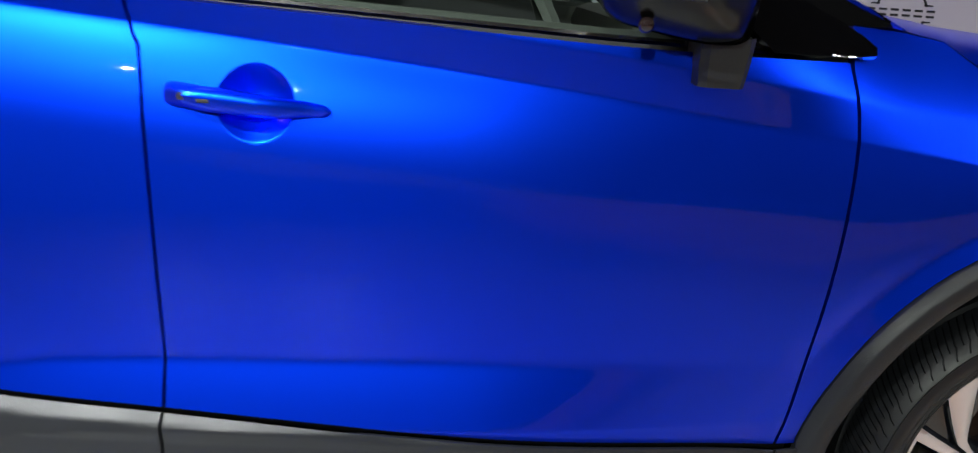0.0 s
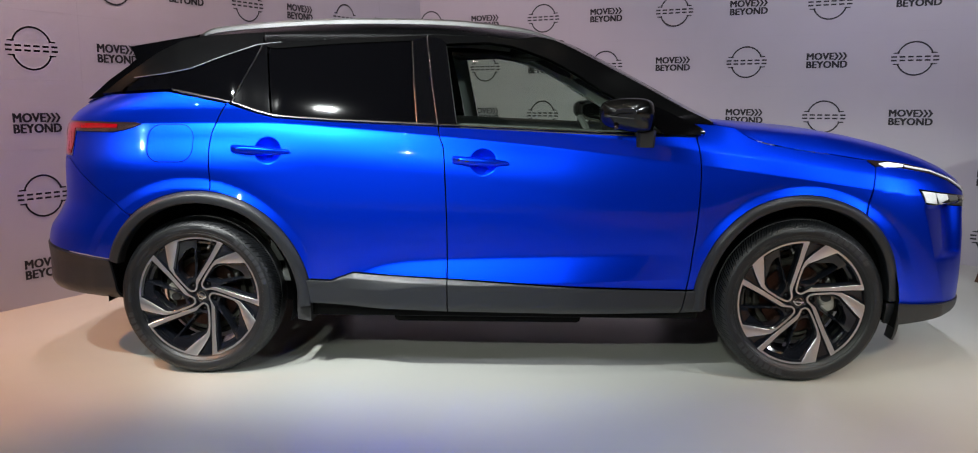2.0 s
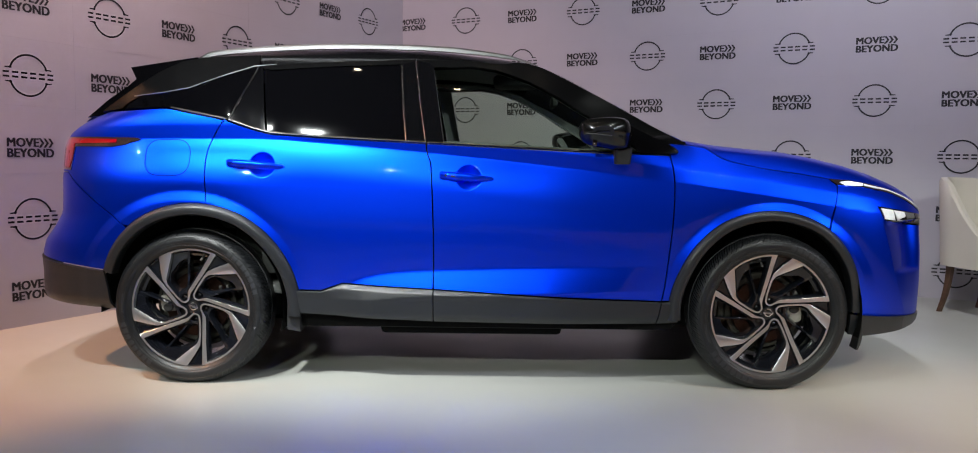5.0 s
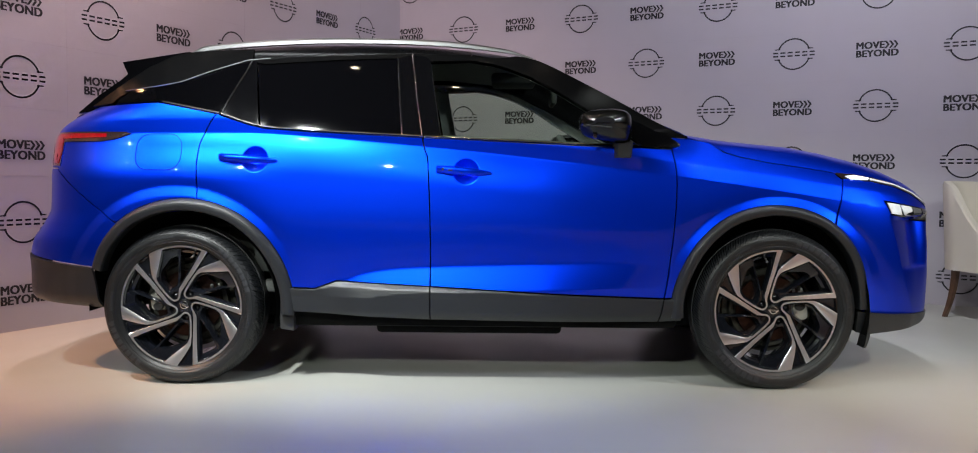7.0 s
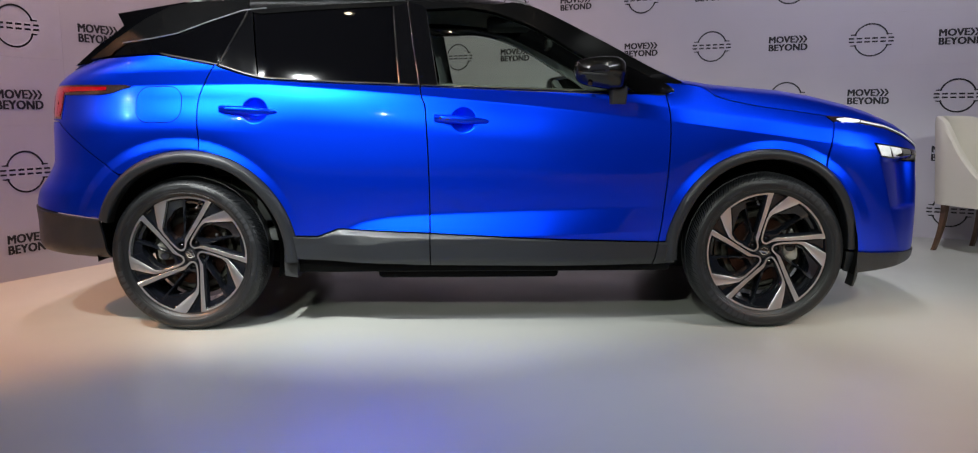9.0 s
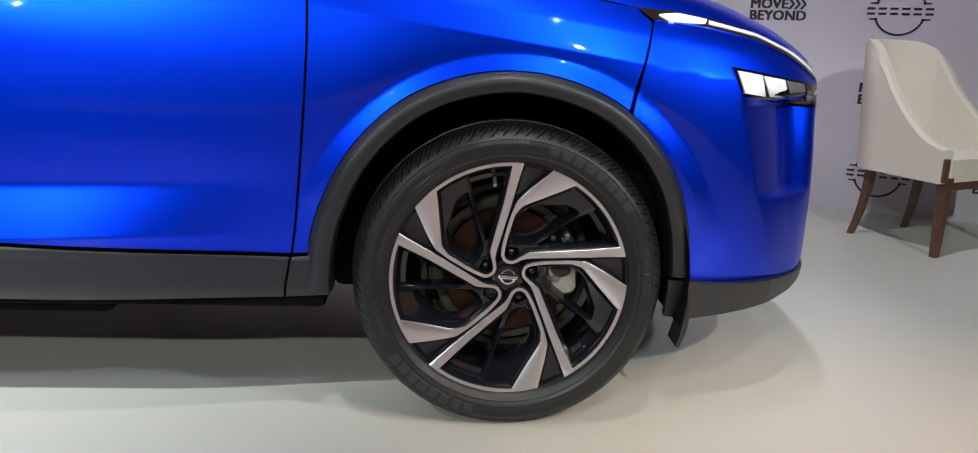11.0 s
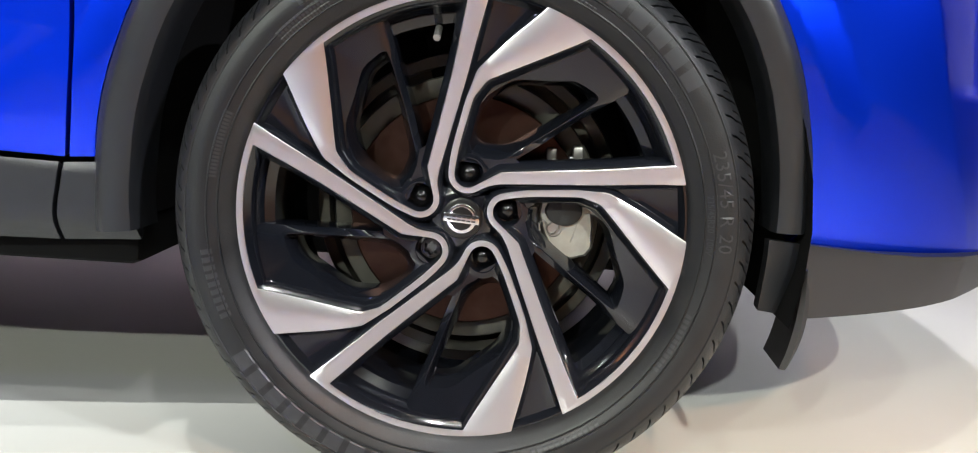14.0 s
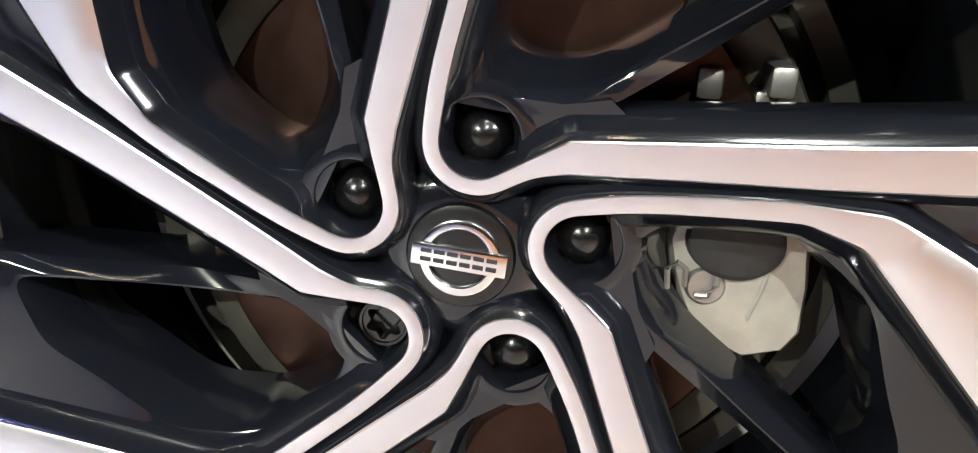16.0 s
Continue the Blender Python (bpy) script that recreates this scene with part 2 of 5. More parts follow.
LA, LB = 11.0, 13.0
slab("floor", -0.2, -0.2, LA + 0.2, LB + 0.2, -0.12, 0, FLOOR, "pale grey painted hall floor with soft sheen", "floor")
wall_right = slab("wall_north", -0.12, -0.12, LA + 0.12, 0, 0.0, HIGH, VINYL, "grey lilac vinyl backdrop wall with printed logos", "wall")
wall_left = slab("wall_west", -0.12, 0, 0, LB, 0.0, HIGH, VINYL, "grey lilac vinyl backdrop wall with printed logos", "wall")
# walls and ceiling out of view, added to close the room and darken reflections
slab("unseen_wall_east", LA, 0, LA + 0.12, LB, 0.0, HIGH, BACKWALL, "plain dark hall wall, unseen, added to close the room", "wall")
slab("unseen_wall_south", -0.12, LB, LA + 0.12, LB + 0.12, 0.0, HIGH, BACKWALL, "plain dark hall wall, unseen, added to close the room", "wall")
slab("ceiling", -0.2, -0.2, LA + 0.2, LB + 0.2, HIGH, HIGH + 0.1, CEIL, "dark hall ceiling", "ceiling")


def logo_mesh():
    """Two arcs of a ring and a row of six plain blocks, flat, 0.36 m across."""
    bm = bmesh.new()
    for sign in (1, -1):
        rows = []
        for k in range(25):
            a = radians(17 + 146 * k / 24) * sign
            rows.append([(r * math.cos(a), 0, r * math.sin(a)) for r in (0.137, 0.15)])
        grid(bm, rows)
        for side in (1, -1):
            a = radians(17) * sign
            x, z = 0.15 * math.cos(a) * side, 0.15 * math.sin(a)
            q = [(x - 0.02 * side, 0, z), (x + 0.03 * side, 0, z), (x + 0.03 * side, 0, z + 0.008 * sign), (x - 0.02 * side, 0, z + 0.012 * sign)]
            bm.faces.new([bm.verts.new(p) for p in q])
    for k in range(6):
        x = -0.165 + 0.066 * k
        for z0, z1, x0, x1 in ((0.009, 0.0225, -0.023, 0.023), (-0.0225, -0.009, -0.023, 0.023)):
            bm.faces.new([bm.verts.new(p) for p in ((x + x0, 0, z0), (x + x1, 0, z0), (x + x1, 0, z1), (x + x0, 0, z1))])
    return bm


def slogan_mesh():
    """The words MOVE BEYOND on two lines, with three arrowheads."""
    d = bpy.data.curves.new("slogan", "FONT")
    d.body, d.size, d.offset, d.space_line, d.space_character = "MOVE\nBEYOND", 0.112, 0.0, 0.86, 1.04
    d.align_x, d.resolution_u = "LEFT", 3
    ob = new("slogan", d)
    me = bpy.data.meshes.new_from_object(ob.evaluated_get(bpy.context.evaluated_depsgraph_get()))
    bpy.data.objects.remove(ob)
    xs = [v.co.x for v in me.vertices]
    ys = [v.co.y for v in me.vertices]
    w, x0, yc = max(xs) - min(xs), min(xs), (max(ys) + min(ys)) / 2
    k = 0.297 / w
    for v in me.vertices:
        v.co = ((v.co.x - x0 - w / 2) * k, 0, (v.co.y - yc) * k)
    bm = bmesh.new()
    # bold strokes: the same letters laid over themselves a little apart
    for dx, dz, dy in ((0, 0, 0), (0.0036, 0.0014, 0.0002), (-0.0036, 0.0014, 0.0004), (0.0036, -0.0014, 0.0006), (-0.0036, -0.0014, 0.0008)):
        old = set(bm.verts)
        bm.from_mesh(me)
        for v in bm.verts:
            if v not in old:
                v.co += Vector((dx, dy * 0.5, dz))
    top = max(v.co.z for v in bm.verts)
    for i in range(3):
        x, h, t = 0.05 + 0.031 * i, 0.029, 0.016
        z = top - h
        for s in (1, -1):
            bm.faces.new([bm.verts.new(p) for p in ((x, 0, z + s * h), (x + t, 0, z + s * h), (x + t + 0.021, 0, z), (x + 0.021, 0, z))])
    bm.to_mesh(me)
    bm.free()
    return me


def flat_mesh(name, bm):
    me = bpy.data.meshes.new(name)
    bm.to_mesh(me)
    bm.free()
    return me


LOGO, SLOGAN = flat_mesh("logo_print", logo_mesh()), slogan_mesh()
LOGO.transform(Matrix.Scale(0.86, 4))
LOGO.materials.append(INK)
SLOGAN.materials.append(INK)
# lattice of prints: column spacing, row spacing and first row height
COL_R, COL_L, ROW, ROW0 = 0.621, 0.5815, 0.4409, 1.101
turn_r = Matrix((E1, -E2, Vector((0, 0, 1)))).transposed().to_4x4()
turn_l = Matrix((-E2, -E1, Vector((0, 0, 1)))).transposed().to_4x4()
for row in range(-2, 8):
    for col in range(-1, 15):
        a = 0.7508 + col * COL_R
        if 0.1 < a < LA - 0.2:
            me = LOGO if (row + col) % 2 else SLOGAN
            ob = link(me.name.split(".")[0] if me is LOGO else "slogan_print", me, None, wall_right)
            ob.matrix_world = Matrix.Translation(room(a, 0.003, ROW0 + row * ROW)) @ turn_r
    for col in range(-12, 7):
        b = 4.091 - col * COL_L
        if 0.2 < b < LB - 0.2:
            me = LOGO if (row + col) % 2 else SLOGAN
            ob = link("logo_print" if me is LOGO else "slogan_print", me, None, wall_left)
            ob.matrix_world = Matrix.Translation(room(0.003, b, 1.094 + row * 0.4375 - 0.009 * (4.091 - b))) @ turn_l


# faint joints between the printed sheets
SEAM = material("vinyl_joint", (0.475, 0.455, 0.505), 0.6, 0, grain=0.3, grain_scale=3)


def joint(wall, p, q):
    bm = bmesh.new()
    tube(bm, [p, q], 0.0005, 4)
    part("panel_joint", bm, SEAM, wall)


for a in (0.10, 1.64, 3.20, 4.77, 6.33):
    joint(wall_right, room(a, 0.001, 0.02), room(a, 0.001, 3.6))
    joint(wall_left, room(0.001, a + 0.58, 0.02), room(0.001, a + 0.58, 3.6))
for z in (0.93, 1.34, 1.745, 2.15):
    joint(wall_right, room(0.01, 0.0008, z + 0.004), room(7.5, 0.0008, z))
    joint(wall_left, room(0.0008, 0.01, z - 0.02), room(0.0008, 7.5, z + 0.03))

# rows of small warm downlights in the hall ceiling
LAMP_WARM = glow("warm_downlight", (1.0, 0.80, 0.52), 90.0)


def downlight():
    bm = bmesh.new()
    prof = [(0.0, 0.0), (0.028, 0.0), (0.030, -0.012), (0.042, -0.014), (0.045, 0.0)]
    rows = []
    for k in range(17):
        a = 2 * math.pi * k / 16
        rows.append([(r * math.cos(a), r * math.sin(a), z) for r, z in prof[1:]])
    grid(bm, rows)
    base = part("downlight", bm, BACKWALL, None, "small round recessed ceiling downlight")
    bm = bmesh.new()
    bmesh.ops.create_circle(bm, cap_ends=True, segments=16, radius=0.028, matrix=Matrix.Translation((0, 0, -0.004)))
    part("diffuser", bm, LAMP_WARM, base, "lit warm white diffuser")
    return tagged(base, "small round recessed ceiling downlight", "ceiling light", "hall downlights")


first = downlight()
spots = [(a, b) for b in (3.9, 4.6, 5.3, 6.0, 6.7) for a in (0.6, 1.2, 1.8, 2.5, 3.3, 4.2, 5.2) if room(a, b, 0).y > -1.3]
for k, (a, b) in enumerate(spots):
    m = Matrix.Translation(room(a + 0.13 * (k % 3), b, HIGH - 0.002))
    if k == 0:
        first.matrix_world = m
    else:
        copy_thing(first, m)

# ---------------------------------------------------------------- the car: body surface
# x runs forward from the rear axle, y inward from the widest point of the near flank, z up.
YC, R_HUB, F_HUB, HUB_Z = 0.92, 0.0, 2.665, 0.352


def smooth(a, b, v):
    t = min(max((v - a) / (b - a), 0.0), 1.0)
    return t * t * (3 - 2 * t)


def line(v, *pairs):
    return float(np.interp(v, pairs[0::2], pairs[1::2]))


def spline(*pairs):
    """A smooth curve through value pairs, with no overshoot (monotone cubic)."""
    xs, ys = np.array(pairs[0::2], float), np.array(pairs[1::2], float)
    d = np.diff(ys) / np.diff(xs)
    m = np.concatenate([[d[0]], [0.0 if a * b <= 0 else 2 * a * b / (a + b) for a, b in zip(d, d[1:])], [d[-1]]])

    def f(x):
        x = min(max(x, xs[0]), xs[-1])
        i = min(int(np.searchsorted(xs, x, side="right")) - 1, len(d) - 1)
        h = xs[i + 1] - xs[i]
        t = (x - xs[i]) / h
        return float(ys[i] * (1 + 2 * t) * (1 - t) ** 2 + h * m[i] * t * (1 - t) ** 2 + ys[i + 1] * t * t * (3 - 2 * t) + h * m[i + 1] * t * t * (t - 1))
    return f


def belt(x):
    return line(x, -0.7, 1.20, -0.36, 1.262, -0.104, 1.272, 0.169, 1.219, 0.29, 1.178, 0.37, 1.158, 0.58, 1.143, 1.085, 1.12, 1.81, 1.087, 2.24, 1.076, 3.6, 1.02)


shoulder = spline(-0.9, 1.118, -0.2, 1.126, 0.3, 1.130, 0.6, 1.114, 1.09, 1.073, 1.7, 1.013, 2.2, 0.953, 2.95, 0.848, 3.6, 0.76)


low_crease = spline(0.3, 0.40, 0.67, 0.449, 0.81, 0.503, 0.9, 0.522, 0.98, 0.531, 1.12, 0.539, 1.56, 0.553, 2.0, 0.563, 2.6, 0.57)


nose = spline(0.0, 3.48, 0.25, 3.54, 0.32, 3.575, 0.4, 3.57, 0.6, 3.558, 0.73, 3.55, 0.8, 3.55, 0.9, 3.51, 1.0, 3.42)


tail = spline(0.3, -0.75, 0.366, -0.84, 0.45, -0.90, 0.552, -0.905, 0.63, -0.885, 0.709, -0.825, 0.787, -0.784, 0.91, -0.780, 1.0, -0.780, 1.09, -0.785, 1.135, -0.772, 1.2, -0.69, 1.27, -0.53)


def wrap(x, z):
    """How far the flank draws in towards nose and tail."""
    y = 0.0
    if x > 2.55:
        u = min((x - 2.55) / (nose(z) - 2.55), 1.0)
        y += YC * (1 - max(1 - u ** 3.6, 0.0) ** (1 / 3.6))
    if x < 0.1:
        u = min((0.1 - x) / (0.1 - tail(z)), 1.0)
        y += YC * (1 - max(1 - u ** 3.4, 0.0) ** (1 / 3.4))
    return y


def flank(x, z):
    """Depth y of the painted side at x, z."""
    d = shoulder(x) - z
    # below the shoulder line the side swells, above it stands nearly upright
    y = 0.030 * (1 - 0.75 * smooth(1.45, 2.15, x)) * (1 - min(max(d, 0.0) / 0.17, 1.0)) ** 2 + 0.014 * (1 - min(max(d, 0.0) / 0.42, 1.0)) ** 2
    y += 0.022 * smooth(1.6, 2.3, x)
    s = d - 0.006
    k = 0.5 * (math.sqrt(s * s + 0.00004) - s)
    y -= (0.05 + 0.13 * smooth(0.35, 0.8, x) * (1 - smooth(1.95, 2.25, x))) * min(k, 0.07)
    y += 0.42 * max(-d, 0.0) * smooth(1.98, 2.35, x)
    up = max(-d - 0.06, 0.0)
    y += 0.05 * up + 0.9 * up ** 1.6
    low = max(0.80 - z, 0.0)
    y += 0.26 * low * low
    # the flared wedge above the sills
    fade = smooth(0.50, 0.80, x) * (1 - smooth(1.62, 2.32, x))
    g = low_crease(x) - z
    y -= fade * min(0.44 * 0.5 * (g + math.sqrt(g * g + 0.00005)), 0.05)
    # second roll on the rear quarter
    g = 1.045 - z
    y -= (1 - smooth(0.05, 0.6, x)) * 0.024 * smooth(-0.03, 0.13, g)
    # lip that swells round the wheel openings
    for cx, r0 in ((0.0, 0.543), (2.665, 0.510)):
        r = math.hypot(x - cx, z - HUB_Z)
        up = smooth(0.15, 0.6, (z - HUB_Z) / max(r, 1e-3))
        g = min(r0 - r, 0.045) - 0.002
        y -= 0.30 * 0.5 * (g + math.sqrt(g * g + 0.00006)) * up
        y += 0.009 * up * (math.exp(-(r - r0) / 0.04) if r > r0 else 1.0)
    # dished finger cups behind the handles
    for cx, cz in ((1.281, 0.964), (0.346, 1.012)):
        r = math.hypot(x - cx, z - cz)
        if r < 0.0575:
            y += 0.027 * (1 - (r / 0.0575) ** 2)
    # turned-in facet on the front corner, with a fin below it
    if x > 3.15 and z < 0.79:
        edge = line(z, 0.30, 3.37, 0.36, 3.345, 0.535, 3.262, 0.75, 3.19, 0.80, 3.175)
        f = smooth(0.785, 0.755, z) * (0.30 + 0.70 * smooth(0.525, 0.550, z))
        y += 0.60 * max(x - edge, 0.0) * f * (1 - smooth(3.36, 3.50, x)) * smooth(0.30, 0.36, z)
    return y + wrap(x, z)


def cabin(x, z):
    """Depth y of the side windows and pillars."""
    h = max(z - belt(x), -0.05)
    y = 0.072 + 0.36 * h + 0.36 * h * h
    y += 0.16 * max(0.35 - x, 0.0) ** 1.5 + 0.1 * max(x - 1.3, 0.0) ** 2 * smooth(0, 0.1, h)
    return y


def arch(hub, a0, a1, inner=False, n=20):
    """Points of a wheel opening's edge from angle a0 to a1 (degrees, 0 forward)."""
    out = []
    for k in range(n + 1):
        a = a0 + (a1 - a0) * k / n
        if hub == "rear":
            r = line(a, -5, 0.507, 20, 0.508, 60, 0.503, 90, 0.484, 120, 0.463, 155, 0.43, 175, 0.42)
            r -= line(a, -5, 0.06, 90, 0.054, 160, 0.05) if inner else 0
        else:
            r = line(a, -5, 0.432, 20, 0.437, 60, 0.468, 90, 0.472, 120, 0.474, 155, 0.459, 185, 0.462)
            r -= line(a, -5, 0.048, 90, 0.047, 175, 0.056) if inner else 0
        c = R_HUB if hub == "rear" else F_HUB
        out.append((c + r * math.cos(radians(a)), HUB_Z + r * math.sin(radians(a))))
    return out


CAR = tagged(new("car"), "metallic blue crossover car with black roof and two-tone alloy wheels", "car")


def sheet(outline, depth, step=0.013, thick=0.014, dense=(), dense_z=()):
    """Arrays of a panel: its outline in (x, z) cut into small faces, laid on depth(x, z), with a turned-in rim."""
    bm = bmesh.new()
    bm.faces.new([bm.verts.new((x, 0, z)) for x, z in outline])
    xs, zs = [p[0] for p in outline], [p[1] for p in outline]

    def cuts(lo, hi, st):
        n = max(int((hi - lo) / st), 1)
        return [lo + (hi - lo) * k / n for k in range(1, n)]

    for x in sorted(set(cuts(min(xs), max(xs), step)) | {d for d in dense if min(xs) < d < max(xs)}):
        bmesh.ops.bisect_plane(bm, geom=bm.verts[:] + bm.edges[:] + bm.faces[:], plane_co=(x, 0, 0), plane_no=(1, 0, 0), dist=1e-5)
    for z in sorted(set(cuts(min(zs), max(zs), step)) | {d for d in dense_z if min(zs) < d < max(zs)}):
        bmesh.ops.bisect_plane(bm, geom=bm.verts[:] + bm.edges[:] + bm.faces[:], plane_co=(0, 0, z), plane_no=(0, 0, 1), dist=1e-5)
    bm.verts.index_update()
    V, N, F = [], [], []
    h = 0.003
    for v in bm.verts:
        x, z = v.co.x, v.co.z
        V.append((x, depth(x, z), z))
        n = Vector(((depth(x + h, z) - depth(x - h, z)) / (2 * h), -1, (depth(x, z + h) - depth(x, z - h)) / (2 * h)))
        N.append(n.normalized())
    for f in bm.faces:
        ids = [v.index for v in f.verts]
        F.append(ids if f.normal.y < 0 else ids[::-1])
    for e in bm.edges:
        if len(e.link_faces) == 1 and thick:
            a, b = e.verts
            mid = (a.co + b.co) / 2
            out = (mid - e.link_faces[0].calc_center_median())
            t = (b.co - a.co).normalized()
            out = (out - t * out.dot(t)).normalized()
            k = len(V)
            for v in (a, b):
                V.append(V[v.index])
            for v in (b, a):
                x, y, z = V[v.index]
                nv = N[v.index]
                V.append((x - nv.x * thick, y - nv.y * thick, z - nv.z * thick))
            N.extend([out] * 4)
            q = [k, k + 1, k + 2, k + 3]
            pa, pb, pc = (Vector(V[i]) for i in q[:3])
            F.append(q if (pb - pa).cross(pc - pb).dot(out) > 0 else q[::-1])
    bm.free()
    return V, N, F


def mesh_of(name, V, N, F, flip=False):
    if flip:
        V = [(x, 2 * YC - y, z) for x, y, z in V]
        N = [Vector((n.x, -n.y, n.z)) for n in N]
        F = [f[::-1] for f in F]
    me = bpy.data.meshes.new(name)
    me.from_pydata(V, [], F)
    for p in me.polygons:
        p.use_smooth = True
    me.normals_split_custom_set_from_vertices(N)
    return me


def both(name, arrays, mat, parent=None, label=""):
    """The same panel on the near and the far flank. parent: None, or the pair of things that carry it."""
    p = parent or (CAR, CAR)
    return tuple(link(name, mesh_of(name, *arrays, flip=f), mat, q, label) for f, q in zip((False, True), p))


def both_bm(name, make, mat, parent=None, label="", smooth_on=True):
    out = []
    for f, q in zip((False, True), parent or (CAR, CAR)):
        bm = bmesh.new()
        make(bm)
        if f:
            for v in bm.verts:
                v.co.y = 2 * YC - v.co.y
        out.append(part(name, bm, mat, q, label, smooth_on))
    return tuple(out)


def inset(poly, d):
    """Pulls an outline in by d, for the shut gaps."""
    n, out = len(poly), []
    area = sum(poly[i][0] * poly[(i + 1) % n][1] - poly[(i + 1) % n][0] * poly[i][1] for i in range(n))
    s = 1 if area > 0 else -1
    for i in range(n):
        a, b, c = (np.array(poly[j % n], float) for j in (i - 1, i, i + 1))
        u, v = (b - a) / (np.linalg.norm(b - a) + 1e-9), (c - b) / (np.linalg.norm(c - b) + 1e-9)
        nu, nv = np.array((-u[1], u[0])) * s, np.array((-v[1], v[0])) * s
        m = nu + nv
        m = m / max(m.dot(m) / 2, 0.35)
        out.append(tuple(b + m * d))
    return out


def off(f, d):
    return lambda x, z: f(x, z) + d


REAR_SEAM = curve([(0.098, 0.829), (0.092, 0.95), (0.092, 1.05), (0.110, 1.12), (0.151, 1.195), (0.172, 1.216)], 4)
MID_SEAM = curve([(1.124, 0.30), (1.123, 0.455), (1.122, 0.728), (1.110, 1.004), (1.094, 1.06), (1.081, 1.118)], 4)
FRONT_SEAM = curve([(2.148, 0.29), (2.170, 0.40), (2.186, 0.514), (2.209, 0.765), (2.215, 0.955), (2.197, 1.072)], 4)
GAP = 0.0029
BANDS = [0.94 + 0.004 * k for k in range(51)] + [0.43 + 0.005 * k for k in range(29)]


def belt_line(x0, x1, drop=0.006, n=14):
    return [(x0 + (x1 - x0) * k / n, belt(x0 + (x1 - x0) * k / n) - drop) for k in range(n + 1)]


ends_dense = [2.9 + 0.01 * k for k in range(68)] + [-0.9 + 0.01 * k for k in range(60)]

# rear door, front door
rd = arch("rear", 10.0, 79, n=16) + REAR_SEAM[1:] + belt_line(0.18, 1.084) + [p for p in MID_SEAM[::-1] if p[1] < 1.1 and p[1] > 0.46] + [(1.123, 0.455), (0.703, 0.473), (0.605, 0.437)]
CUPS = ((1.281, 0.964), (0.346, 1.012))


def fine(c, r=0.054, n=18):
    return [c - r + 2 * r * k / n for k in range(n + 1)]


rear_door = both("rear_door", sheet(inset(rd, GAP), flank, dense=fine(CUPS[1][0], 0.059, 40), dense_z=BANDS + fine(CUPS[1][1], 0.059, 40)), PAINT)
fd = [(1.124, 0.455), (1.566, 0.431), (2.170, 0.40)] + [p for p in FRONT_SEAM if p[1] > 0.41] + belt_line(1.088, 2.19)[::-1] + [p for p in MID_SEAM[::-1] if 0.46 < p[1] < 1.1]
front_door = both("front_door", sheet(inset(fd, GAP), flank, dense=fine(CUPS[0][0], 0.059, 40), dense_z=BANDS + fine(CUPS[0][1], 0.059, 40)), PAINT)


def sill(x, z):
    """The grey cladding along the sills: a flat face that turns under."""
    t = smooth(0.36, 0.27, z)
    top = line(x, 0.49, 0.441, 0.605, 0.437, 0.703, 0.473, 1.124, 0.455, 1.566, 0.431, 2.170, 0.40)
    w = 0.006 + 0.016 * smooth(0.60, 0.72, x) * (1 - smooth(0.95, 1.9, x))
    return flank(x, max(z, 0.40)) - 0.016 + 0.045 * t * t + 0.05 * max(0.44 - z, 0) + 0.55 * max(z - top + w, 0)


sr = [(0.49, 0.441), (0.605, 0.437), (0.703, 0.473), (1.124, 0.455), (1.124, 0.304), (0.506, 0.33)]
both("door_cladding", sheet(inset(sr, GAP), sill, 0.009), CLAD, rear_door, "dark grey plastic cladding")
sf = [(1.124, 0.455), (1.566, 0.431), (2.170, 0.40), (2.148, 0.29), (1.124, 0.304)]
both("door_cladding", sheet(inset(sf, GAP), sill, 0.009), CLAD, front_door, "dark grey plastic cladding")
ff = [(2.170, 0.40)] + [(2.21, 0.402)] + [(2.256, 0.398), (2.254, 0.295), (2.148, 0.29)]
both("fender_cladding", sheet(inset(ff, GAP), sill, 0.016), CLAD, None, "dark grey plastic cladding")

# rear quarter, rear bumper
q = [(-0.285, 0.735)] + arch("rear", 128, 80, n=14)[1:] + REAR_SEAM + belt_line(0.165, -0.36) + [(-0.44, 1.258), (-0.52, 1.243)] + [(tail(z) + 0.004, z) for z in (1.225, 1.2, 1.17, 1.14, 1.10, 1.05, 1.0, 0.972)] + [(-0.61, 0.97)]
quarter = both("rear_quarter", sheet(inset(q, GAP), flank, 0.009, dense=ends_dense, dense_z=BANDS), PAINT)
rb = [(-0.285, 0.735), (-0.61, 0.967), (tail(0.969) + 0.004, 0.969)] + [(tail(z) + 0.004, z) for z in (0.93, 0.88, 0.84, 0.80, 0.76, 0.72, 0.68, 0.64, 0.60, 0.578)] + [(-0.39, 0.527)] + arch("rear", 155, 126, n=8)[1:]
rear_bumper = both("rear_bumper", sheet(inset(rb, GAP * 0.4), flank, 0.013, dense=ends_dense), PAINT)
rl = [(-0.388, 0.523)] + [(tail(z) + 0.004, z) for z in (0.573, 0.52, 0.47, 0.42, 0.38, 0.36)] + [(-0.566, 0.344), (-0.36, 0.336), (-0.365, 0.42)]
both("bumper_cladding", sheet(inset(rl, GAP), lambda x, z: flank(x, max(z, 0.5)) - 0.012 + 0.10 * smooth(0.42, 0.3, z) ** 2, 0.02, dense=ends_dense), CLAD, rear_bumper, "dark grey plastic lower bumper")

